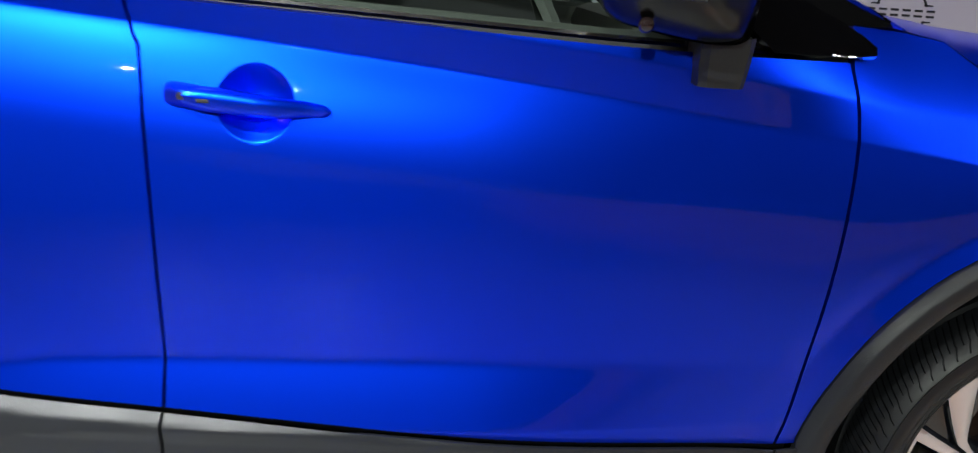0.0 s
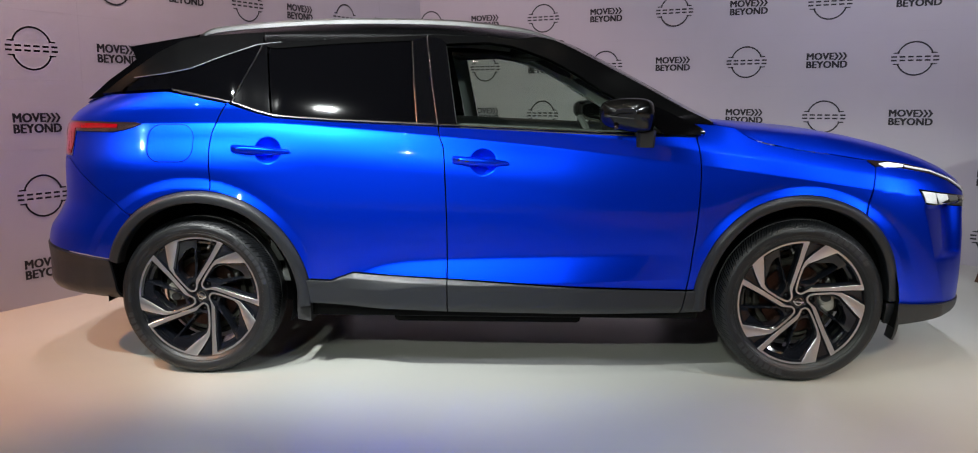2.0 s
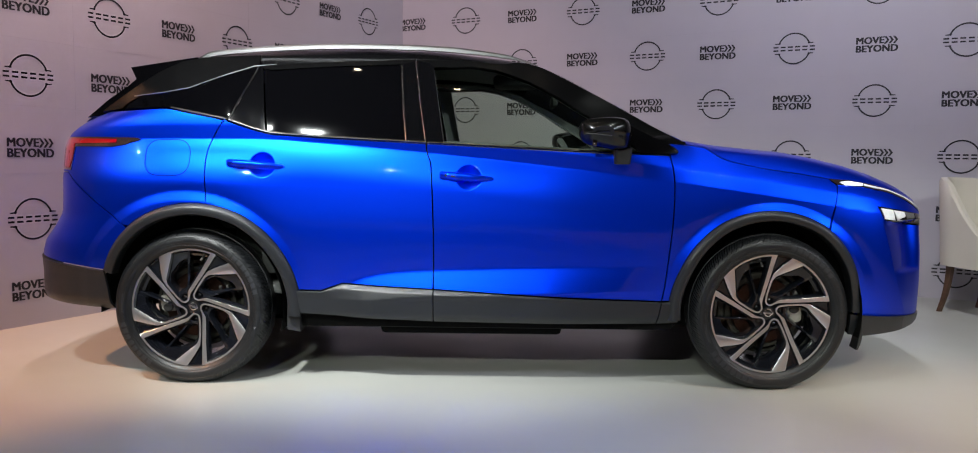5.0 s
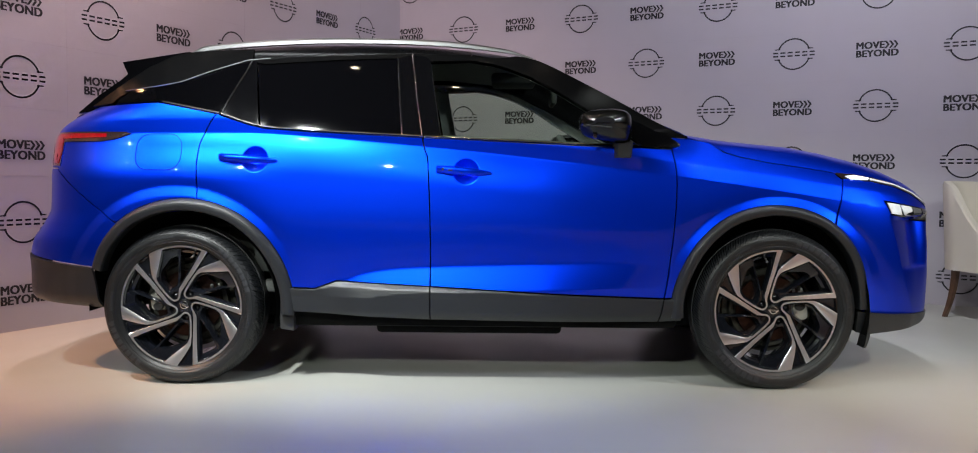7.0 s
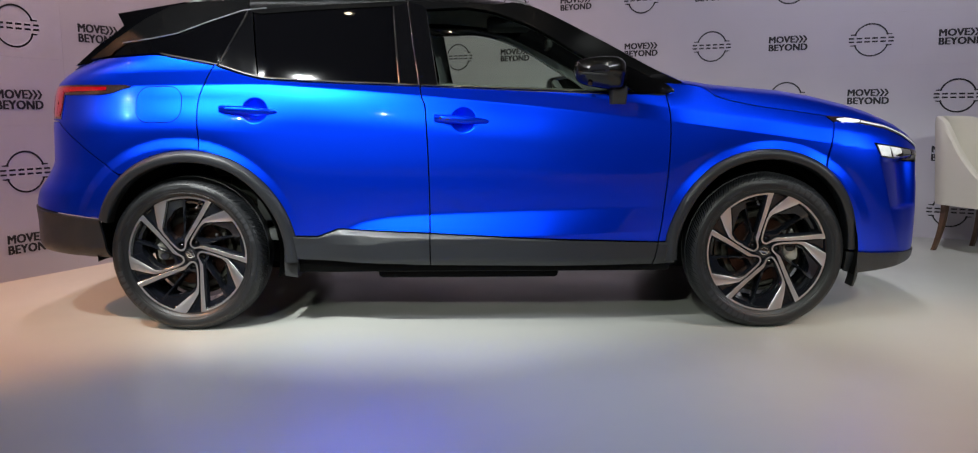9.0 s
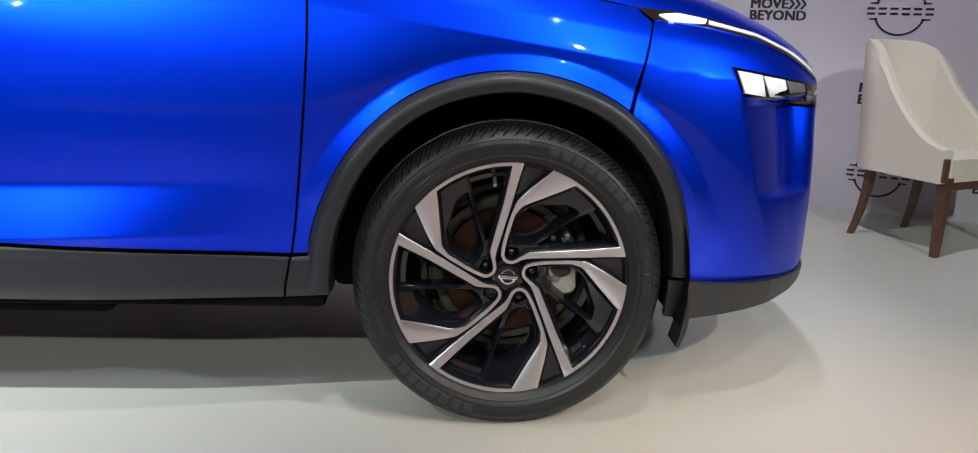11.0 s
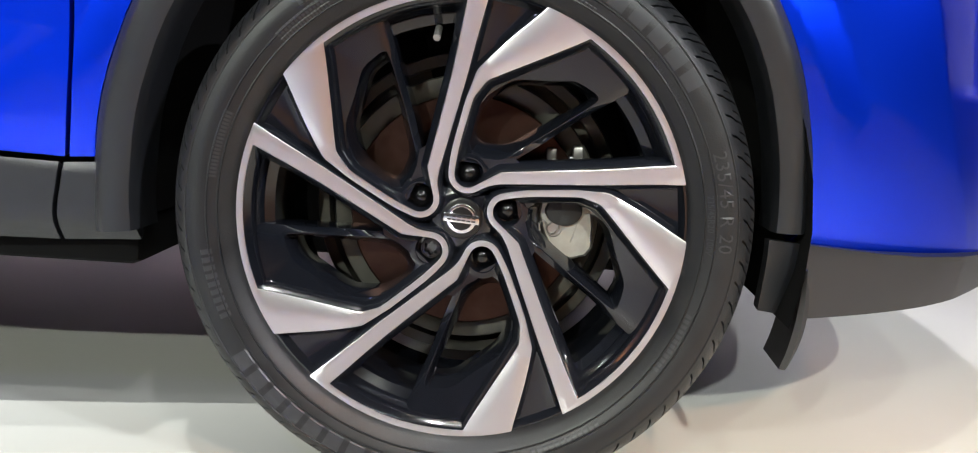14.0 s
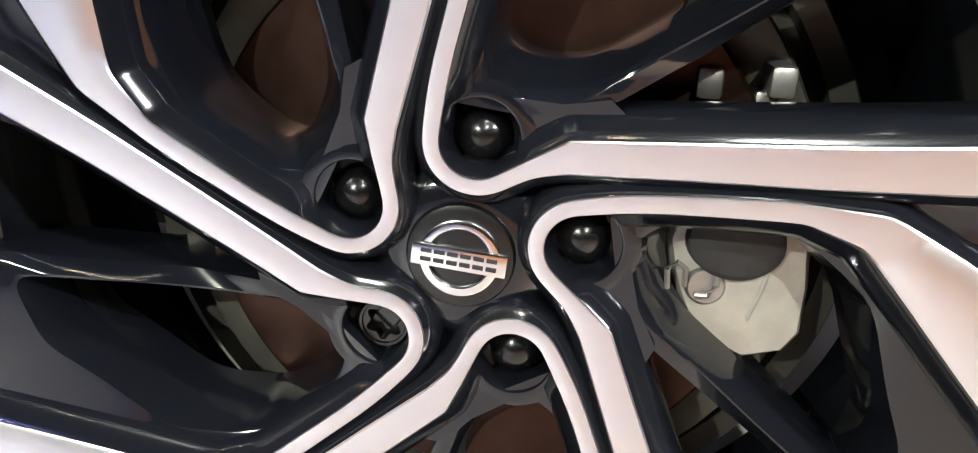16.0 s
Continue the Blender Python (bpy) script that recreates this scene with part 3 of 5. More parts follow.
# front wing, front bumper
fe = [(2.21, 0.402)] + arch("front", 172, 57, n=26) + [(2.955, 0.87), (2.972, 0.94), (2.935, 0.972), (2.80, 0.993), (2.638, 1.015), (2.50, 1.042), (2.439, 1.062), (2.375, 1.108), (2.30, 1.120), (2.205, 1.127)] + [(2.2, 1.078)] + FRONT_SEAM[::-1][1:]
fe = [p for p in fe if p[1] > 0.399]
both("front_wing", sheet(inset(fe, GAP), flank, 0.009, dense=ends_dense, dense_z=[0.84 + 0.004 * k for k in range(30)]), PAINT)
fb = arch("front", 56, 1, n=18) + [(3.075, 0.341), (3.25, 0.321)] + [(nose(0.31) - 0.004, 0.298)] + [(nose(z) - 0.004, z) for z in (0.36, 0.42, 0.5, 0.6, 0.7, 0.76, 0.8)] + [(3.47, 0.835), (3.36, 0.887), (3.24, 0.922), (3.127, 0.942), (2.975, 0.95), (2.957, 0.87)]
front_bumper = both("front_bumper", sheet(inset(fb, GAP * 0.4), flank, 0.013, dense=ends_dense), PAINT)
fl = [(3.046, 0.349), (3.25, 0.329), (nose(0.31) - 0.003, 0.310), (3.50, 0.285), (3.43, 0.262), (3.289, 0.246), (3.12, 0.234), (3.048, 0.246)]
both("bumper_lip", sheet(inset(fl, GAP), lambda x, z: flank(x, 0.36) - 0.012 + 0.5 * max(0.33 - z, 0) ** 1.2, 0.02, dense=ends_dense), CLAD, front_bumper, "dark grey plastic lower lip")


# cladding round the wheel openings
def flare(hub, a0, a1):
    def make(bm):
        rows = []
        n = 44
        outer, inner = arch(hub, a0, a1, False, n), arch(hub, a0, a1, True, n)
        for (ox, oz), (ix, iz) in zip(outer, inner):
            y = flank(ox, max(oz, 0.42)) if oz > 0.42 else flank(ox, 0.42) + 0.02 * (0.42 - oz)
            ring = []
            for s, d in ((0.0, 0.012), (0.0, -0.003), (0.04, -0.006), (0.26, -0.018), (0.34, -0.020), (0.65, -0.021), (0.90, -0.015), (0.98, -0.006), (1.0, 0.006), (1.0, 0.05)):
                ring.append((ox + (ix - ox) * s, y + d, oz + (iz - oz) * s))
            rows.append(ring)
        grid(bm, rows)
    return make


both_bm("wheel_arch_cladding", flare("rear", -4, 156), CLAD, None, "dark grey plastic wheel arch trim")
both_bm("wheel_arch_cladding", flare("front", 0.6, 185), CLAD, None, "dark grey plastic wheel arch trim")


def liner(hub):
    c = R_HUB if hub == "rear" else F_HUB

    def make(bm):
        rows = []
        for k in range(25):
            a = radians(-15 + 199 * k / 24)
            r = 0.425
            rows.append([(c + r * math.cos(a), y, HUB_Z + r * math.sin(a)) for y in (0.05, 0.2, 0.36)] + [(c + 0.1 * math.cos(a), 0.37, HUB_Z + 0.1 * math.sin(a))])
        grid(bm, rows)
    return make


both_bm("wheel_arch_liner", liner("rear"), DARK)
both_bm("wheel_arch_liner", liner("front"), DARK)


# mudflap-like spats ahead of and behind the wheels
def spat(x0, x1, z0, z1, lean):
    def make(bm):
        prism(bm, [(x0, z1), (x1, z1), (x1 + lean, z0), (x0 + lean * 0.6, z0 + 0.01)], lambda a, b, d: (a, 0.06 + d, b), 0.14)
    return make


def flap(bm):
    # a thin blade that widens downwards and curls back at its tip
    rows = []
    for k in range(9):
        s = k / 8
        x, z, w = 3.094 - 0.004 * s - 0.014 * s ** 3, 0.312 - 0.130 * s, 0.005 + 0.017 * s * (1.6 - s)
        rows.append([(x, 0.072, z), (x + w * 0.5, 0.069, z), (x + w, 0.074, z + 0.012 * s), (x + w, 0.150, z + 0.016 * s), (x + 0.003, 0.155, z)])
    vs = grid(bm, rows, closed=True)
    bm.faces.new(vs[0])
    bm.faces.new(vs[-1])


both_bm("front_spat", flap, MATT, None, "black rubber air deflector")
both_bm("rear_spat", spat(0.44, 0.50, 0.24, 0.36, 0.0), MATT, None, "black rubber air deflector")

# inner shell behind the shut gaps, and the floor pan
def shell(bm):
    rows = []
    for k in range(60):
        x = 0.5 + (2.21 - 0.5) * k / 59
        rows.append([(x, flank(x, z) + 0.035, z) for z in (0.30, 0.45, 0.6, 0.75, 0.9, 1.05)])
    grid(bm, rows)


both_bm("inner_shell", shell, DARK)
for x0, x1, y0, z0, z1 in ((0.42, 2.24, 0.10, 0.255, 0.33), (-0.70, 0.45, 0.40, 0.30, 0.42), (2.22, 3.40, 0.40, 0.22, 0.36)):
    bm = bmesh.new()
    box(bm, x0, y0, z0, x1, 2 * YC - y0, z1, 0.02)
    part("floor_pan", bm, DARK, CAR, "black underbody")
bm = bmesh.new()
box(bm, 0.86, 0.16, 0.215, 1.72, 0.5, 0.27, 0.02)
part("underbody_shield", bm, DARK, CAR)


# bonnet, roof, screens
def cut_z(x):
    return line(x, 2.26, 1.128, 2.375, 1.106, 2.439, 1.064, 2.50, 1.044, 2.638, 1.016, 2.80, 0.994, 2.935, 0.973, 3.127, 0.952, 3.32, 0.900, 3.447, 0.832, 3.52, 0.79)


def top_z(x):
    return line(x, 2.2, 1.15, 2.281, 1.138, 2.415, 1.121, 2.771, 1.091, 2.92, 1.064, 3.062, 1.029, 3.2, 0.985, 3.33, 0.933, 3.43, 0.878, 3.512, 0.818)


bm = bmesh.new()
rows = []
for k in range(49):
    x = 2.27 + (3.515 - 2.27) * k / 48
    e = flank(x, cut_z(x)) if x < 3.45 else flank(3.45, cut_z(3.45)) + (x - 3.45) * 3.5
    ye = min(e + 0.004, 0.82)
    ring = []
    for s in [0.5 - 0.5 * math.cos(math.pi * i / 40) for i in range(41)]:
        y = ye + (2 * YC - 2 * ye) * s
        w = abs(1 - 2 * s)
        z = cut_z(x) + (top_z(x) + 0.012 - cut_z(x)) * (0.85 * (1 - w ** 16) + 0.15 * (1 - w * w))
        ring.append((x + 0.035 * (1 - w * w) * smooth(3.3, 3.5, x), y, z))
    rows.append(ring)
grid(bm, rows)
part("bonnet", bm, PAINT, CAR)


def roof_z(x):
    return line(x, -0.45, 1.478, -0.2, 1.52, 0.0, 1.545, 0.4, 1.575, 0.75, 1.582, 1.1, 1.57, 1.4, 1.54, 1.6, 1.50)


def cant_z(x):
    """Upper edge of the side windows, where the roof side begins."""
    return line(x, -0.36, 1.29, -0.265, 1.331, -0.032, 1.364, 0.27, 1.474, 0.6, 1.50, 1.011, 1.518, 1.288, 1.512, 1.515, 1.463, 1.741, 1.357, 1.962, 1.233, 2.179, 1.133, 2.25, 1.095)


bm = bmesh.new()
rows = []
for k in range(57):
    x = -0.12 + (1.56 + 0.12) * k / 56
    zc = cant_z(max(x, -0.30))
    y0 = cabin(x, zc)
    ring = []
    zr = roof_z(x)
    for s in [i / 22 for i in range(23)]:
        w = abs(1 - 2 * s)
        y = y0 + (2 * YC - 2 * y0) * s
        f = smooth(1.1, 1.56, x)
        z = zc + (zr - zc) * (1 - w ** 5) + (0.03 - 0.018 * f) * (1 - w * w)
        ring.append((x + 0.10 * (1 - w * w) * f, y, z))
    rows.append(ring)
grid(bm, rows)
part("roof", bm, PILLAR, CAR, "gloss black roof")

# windscreen with its black pillars: from the roof's front edge down to the bonnet
bm = bmesh.new()
rows = []
for k in range(13):
    s = k / 12
    x = 1.555 + (2.30 - 1.555) * s
    zs = line(x, 1.507, 1.523, 1.633, 1.476, 1.747, 1.417, 1.973, 1.295, 2.137, 1.203, 2.30, 1.118)
    y0 = cabin(x, cant_z(x)) + 0.03
    rows.append([(x + 0.10 * (1 - abs(1 - 2 * i / 16) ** 2), y0 + (2 * YC - 2 * y0) * i / 16, zs + 0.012 * (1 - abs(1 - 2 * i / 16) ** 2)) for i in range(17)])
grid(bm, rows)
part("windscreen", bm, PANE, CAR, "clear windscreen glass").visible_shadow = False


def pillar_a(bm):
    rows = []
    for k in range(25):
        x = 1.30 + (2.28 - 1.30) * k / 24
        zs = line(x, 1.507, 1.523, 1.633, 1.476, 1.747, 1.417, 1.973, 1.295, 2.137, 1.203, 2.30, 1.118)
        zl = max(cant_z(x), 1.127)
        zs = zl + 0.004 + max(zs - zl - 0.004, 0.0) * smooth(1.30, 1.60, x)
        ring = []
        for z in (zl - 0.004, zl, (zs + zl) / 2, zs - 0.006, zs):
            ring.append((x, cabin(x, min(z, zl + 0.04)) + 0.5 * max(z - zl - 0.04, 0) - 0.002, z))
        ring.append((x + 0.012, ring[-1][1] + 0.026, zs))
        ring.append((x, ring[3][1] + 0.030, zl))
        rows.append(ring)
    grid(bm, rows, closed=True)


both_bm("windscreen_pillar", pillar_a, PILLAR)


# side windows
def strip(poly, d=0.0, step=0.03, thick=0.02):
    return sheet(poly, off(cabin, d), step, thick)


def top_frame(x0, x1, n=14, lift=0.0):
    return [(x0 + (x1 - x0) * k / n, cant_z(x0 + (x1 - x0) * k / n) + lift) for k in range(n + 1)]


fg = [(1.165, 1.118), (1.103, 1.478)] + [(1.289, 1.486), (1.40, 1.468), (1.471, 1.445), (1.56, 1.41), (1.627, 1.376), (1.70, 1.333), (1.773, 1.285), (1.90, 1.21), (2.0, 1.148), (2.07, 1.092)] + [(1.841, 1.082), (1.5, 1.10)]
pane_f = both("front_window", sheet(fg, off(cabin, 0.012), 0.05, 0.004), PANE, front_door, "clear window glass")
for o in pane_f:
    o.visible_shadow = False
frame_top = top_frame(1.02, 2.18, 22) + [(2.15, 1.088), (2.07, 1.092), (2.0, 1.148), (1.90, 1.21), (1.773, 1.285), (1.70, 1.333), (1.627, 1.376), (1.56, 1.41), (1.471, 1.445), (1.40, 1.468), (1.289, 1.486), (1.103, 1.478), (1.06, 1.478), (1.02, 1.49)]
both("window_frame", strip(frame_top), PILLAR, front_door, "gloss black window frame")
both("pillar_trim", strip([(1.019, 1.512), (1.081, 1.50), (1.103, 1.478), (1.163, 1.116), (1.084, 1.117)], -0.002), BLACK, front_door, "gloss black pillar trim")
both("pillar_cover", strip(frame_top, 0.035, 0.05), HEADCLOTH, front_door)
both("pillar_cover", strip([(1.019, 1.512), (1.081, 1.50), (1.103, 1.478), (1.163, 1.116), (1.084, 1.117)], 0.035, 0.05), HEADCLOTH, front_door)
rg = [(0.352, 1.16), (0.306, 1.463)] + top_frame(0.34, 0.94, 6, -0.022) + [(0.948, 1.49), (0.99, 1.128), (0.7, 1.136), (0.5, 1.146)]
both("rear_window", strip(rg, 0.008), PRIVACY, rear_door, "dark privacy glass")
both("window_frame", strip(top_frame(0.27, 1.015, 12) + [(1.015, 1.49), (0.95, 1.488)] + top_frame(0.34, 0.94, 6, -0.022)[::-1] + [(0.312, 1.463)]), PILLAR, rear_door, "gloss black window frame")
both("pillar_trim", strip([(0.952, 1.494), (1.014, 1.51), (1.078, 1.118), (0.994, 1.126)], -0.002), BLACK, rear_door, "gloss black pillar trim")
both("corner_trim", strip([(0.178, 1.214), (0.287, 1.474), (0.302, 1.464), (0.346, 1.16), (0.27, 1.185)], -0.002), BLACK, rear_door, "gloss black corner panel")
qg = [(-0.34, 1.268), (-0.104, 1.278), (0.166, 1.224), (0.277, 1.472), (0.12, 1.42), (-0.032, 1.362), (-0.15, 1.342), (-0.265, 1.331), (-0.33, 1.285)]
both("quarter_window", strip(qg, 0.004), PRIVACY, quarter, "dark privacy glass")


# bright strips: belt moulding and the slanting strips
def bead(pts, f, r=0.006, d=-0.004):
    def make(bm):
        tube(bm, [(x, f(x, z) + d, z) for x, z in pts], r, 6)
    return make


both_bm("belt_strip", bead(belt_line(0.175, 1.083, 0.0, 24), cabin), CHROME, rear_door, "bright chrome strip")
both_bm("belt_strip", bead(belt_line(1.09, 2.06, 0.0, 24), cabin), CHROME, front_door, "bright chrome strip")
both_bm("quarter_strip", bead(belt_line(-0.104, 0.165, 0.0, 10), cabin), CHROME, quarter, "bright chrome strip")
both_bm("slant_strip", bead([(0.176, 1.222), (0.208, 1.3), (0.25, 1.39), (0.282, 1.472)], cabin, 0.004), CHROME, rear_door, "bright chrome strip")
both_bm("pillar_strip", bead([(0.990, 1.132), (0.97, 1.3), (0.950, 1.49)], cabin, 0.003, -0.002), CHROME, rear_door, "bright chrome strip")
both_bm("pillar_strip", bead([(1.081, 1.122), (1.05, 1.3), (1.017, 1.508)], cabin, 0.003, -0.003), CHROME, rear_door, "bright chrome strip")
both_bm("upper_strip", bead([(-0.30, 1.328), (-0.15, 1.345), (-0.032, 1.366), (0.12, 1.424), (0.26, 1.474), (0.36, 1.486)], cabin, 0.0022), RAIL, quarter, "thin bright strip")
# small black corner ahead of the front window
both("mirror_corner", sheet([(2.06, 1.080), (1.93, 1.195), (1.955, 1.228), (2.05, 1.188), (2.15, 1.142), (2.19, 1.126), (2.216, 1.112), (2.234, 1.094), (2.231, 1.082), (2.19, 1.077)], lambda x, z: min(cabin(x, z), flank(x, z)) - 0.005, 0.012, 0.012), BLACK, front_door, "gloss black corner panel")


# roof rails
def rail(bm):
    pts = curve([(-0.075, 1.508), (-0.03, 1.533), (0.062, 1.556), (0.364, 1.580), (0.696, 1.590), (1.117, 1.581), (1.416, 1.551), (1.53, 1.526), (1.60, 1.504)], 6)
    n = len(pts)
    rows = []
    for i, (x, z) in enumerate(pts):
        g = min(1, 0.25 + 4 * i / n, 0.10 + 2.6 * (n - 1 - i) / n)
        w = 0.017 * g
        rows.append([(x, 0.345 + a * w, z - 0.003 + b * 0.0125 * g) for a, b in ((-1, -1), (-1, 0.3), (-0.6, 1), (0.6, 1), (1, 0.3), (1, -1))])
    grid(bm, rows, closed=True)


both_bm("roof_rail", rail, RAIL, None, "silver aluminium roof rail")


# tailgate: spoiler, glass, lower door
bm = bmesh.new()
rows = []
for i in range(17):
    s = i / 16
    y = 0.32 + (2 * YC - 0.64) * s
    w = abs(1 - 2 * s)
    back = -0.47 + 0.10 * w ** 4
    rows.append([(-0.03, y, 1.528 + 0.04 * (1 - w ** 4)), (-0.20, y, 1.503 + 0.035 * (1 - w ** 4)), (back, y, 1.474 + 0.03 * (1 - w ** 4)), (back + 0.004, y, 1.462 + 0.02 * (1 - w ** 4)), (back + 0.12, y, 1.45), (-0.20, y, 1.44)])
grid(bm, rows, closed=True)
part("roof_spoiler", bm, BLACK, CAR, "gloss black roof spoiler")


def spoiler_fin(bm):
    prism(bm, [(-0.357, 1.472), (-0.035, 1.522), (-0.085, 1.492), (-0.216, 1.428), (-0.35, 1.335), (-0.468, 1.25), (-0.585, 1.232), (-0.475, 1.320), (-0.375, 1.385), (-0.335, 1.417)],
          lambda a, b, d: (a, 0.275 + 0.09 * (1.5 - b) + d, b), 0.03)


both_bm("spoiler_fin", spoiler_fin, BLACK, None, "black side fin")
both("rear_pillar", strip([(0.28, 1.478), (0.12, 1.424), (-0.032, 1.366), (-0.15, 1.346), (-0.265, 1.335), (-0.34, 1.288), (-0.36, 1.268), (-0.46, 1.256), (-0.33, 1.352), (-0.2, 1.44), (-0.085, 1.495), (0.02, 1.515), (0.28, 1.53)], -0.001), PILLAR, None, "gloss black rear roof pillar")
bm = bmesh.new()
rows = []
for k in range(9):
    s = k / 8
    x, z = -0.27 - 0.35 * s, 1.44 - 0.225 * s
    y0 = 0.335 + 0.02 * s
    rows.append([(x - 0.07 * (1 - abs(1 - 2 * i / 14) ** 2), y0 + (2 * YC - 2 * y0) * i / 14, z) for i in range(15)])
grid(bm, rows)
part("rear_screen", bm, PRIVACY, CAR, "dark privacy glass")
bm = bmesh.new()
rows = []
for k in range(13):
    z = 1.215 - (1.215 - 0.60) * k / 12
    y0 = 0.60
    rows.append([(tail(z) + 0.03 - 0.03 * (1 - abs(1 - 2 * i / 14) ** 2), y0 + (2 * YC - 2 * y0) * i / 14, z) for i in range(15)])
grid(bm, rows)
part("tailgate", bm, PAINT, CAR)

# tail lamps
tl = [(-0.90, 1.136), (-0.5, 1.135), (-0.245, 1.131), (-0.218, 1.124), (-0.30, 1.098), (-0.36, 1.090), (-0.575, 1.090), (-0.585, 0.979), (-0.90, 0.985)]
tl = [(max(x, tail(z) + 0.006), z) for x, z in tl]
tail_lamp = both("tail_lamp", sheet(tl, off(flank, -0.006), 0.02, 0.03, dense=ends_dense), LENS_DARK, None, "smoked red tail lamp")
rd_ = [(-0.90, 1.128), (-0.5, 1.127), (-0.335, 1.124), (-0.335, 1.108), (-0.584, 1.104), (-0.586, 1.035), (-0.60, 0.992), (-0.90, 0.995)]
rd_ = [(max(x, tail(z) + 0.01), z) for x, z in rd_]
both("lamp_lens", sheet(rd_, off(flank, -0.010), 0.02, 0.01, dense=ends_dense), LENS_RED, tail_lamp, "glossy red lens")

# head lamps: slim running light along the bonnet and the lamp below it
dr = [(2.935, 0.971), (2.97, 0.945), (3.10, 0.934), (3.238, 0.908), (3.34, 0.872), (3.45, 0.815), (3.47, 0.835), (3.40, 0.868), (3.32, 0.899), (3.22, 0.930), (3.127, 0.951), (3.03, 0.966)]
drl = both("running_light", sheet(dr, off(flank, -0.006), 0.02, 0.02, dense=ends_dense), LENS_DARK, None, "slim running light with clear cover")
dw = [(2.985, 0.957), (3.01, 0.943), (3.06, 0.941), (3.10, 0.942), (3.105, 0.951), (3.03, 0.962)]
both("light_strip", sheet(dw, off(flank, -0.010), 0.02, 0.01, dense=ends_dense), LAMP_WHITE, drl, "lit white lamp")
dw = [(3.108, 0.940), (3.238, 0.917), (3.34, 0.881), (3.445, 0.823), (3.455, 0.830), (3.36, 0.881), (3.238, 0.924), (3.11, 0.949)]
both("light_strip", sheet(dw, off(flank, -0.010), 0.02, 0.01, dense=ends_dense), LAMP_CLEAR, drl, "pale clear light guide")
hd = [(3.158, 0.848), (3.30, 0.826), (3.49, 0.795), (3.50, 0.742), (3.33, 0.757), (3.195, 0.782)]
head = both("head_lamp", sheet(hd, off(flank, -0.005), 0.02, 0.03, dense=ends_dense), BLACK, None, "clear multi-lens headlamp in black housing")
for k, mat in enumerate((LAMP_CLEAR, LAMP_CLEAR, STEEL, LENS_DARK)):
    x0 = 3.172 + 0.070 * k
    hl = [(x0, 0.839 - 0.0105 * k), (x0 + 0.066, 0.830 - 0.0105 * k), (x0 + 0.078, 0.781 - 0.008 * k), (x0 + 0.020, 0.789 - 0.008 * k)]
    both("lamp_reflector", sheet(hl, off(flank, -0.009), 0.02, 0.008, dense=ends_dense), mat, head, ("bright white lamp reflector", "pale lamp reflector", "grey lamp reflector", "dark lamp lens")[k])
# grille between the lamps
bm = bmesh.new()
rows = []
for k in range(7):
    z = 0.80 - 0.36 * k / 6
    y0 = 0.66 + 0.05 * k / 6
    rows.append([(nose(z) - 0.012 + 0.03 * (1 - abs(1 - 2 * i / 10) ** 2), y0 + (2 * YC - 2 * y0) * i / 10, z) for i in range(11)])
grid(bm, rows)
part("grille", bm, MATT, CAR, "black mesh grille")

# ---------------------------------------------------------------- wheels
# Wheel coordinates: x and z in the wheel's plane from its hub, y inward from the flank.
TYRE = [(0.2715, 0.040), (0.2745, 0.031), (0.279, 0.0255), (0.284, 0.0225), (0.286, 0.0205), (0.298, 0.0135), (0.310, 0.0095), (0.319, 0.0090), (0.327, 0.0110),
        (0.3335, 0.0150), (0.3395, 0.0205), (0.3450, 0.0275), (0.3500, 0.0365), (0.3545, 0.0480), (0.3580, 0.0610)]


def tyre_y(r):
    return float(np.interp(r, [p[0] for p in TYRE], [p[1] for p in TYRE]))


def turned(bm, profile, n=96, closed=False):
    rows = []
    for k in range(n):
        a = 2 * math.pi * k / n
        rows.append([(r * math.cos(a), y, r * math.sin(a)) for r, y in profile])
    vs = [[bm.verts.new(p) for p in r] for r in rows]
    m = len(profile)
    for k in range(n):
        a, b = vs[k], vs[(k + 1) % n]
        for i in range(m if closed else m - 1):
            bm.faces.new((a[i], a[(i + 1) % m], b[(i + 1) % m], b[i]))
    return vs


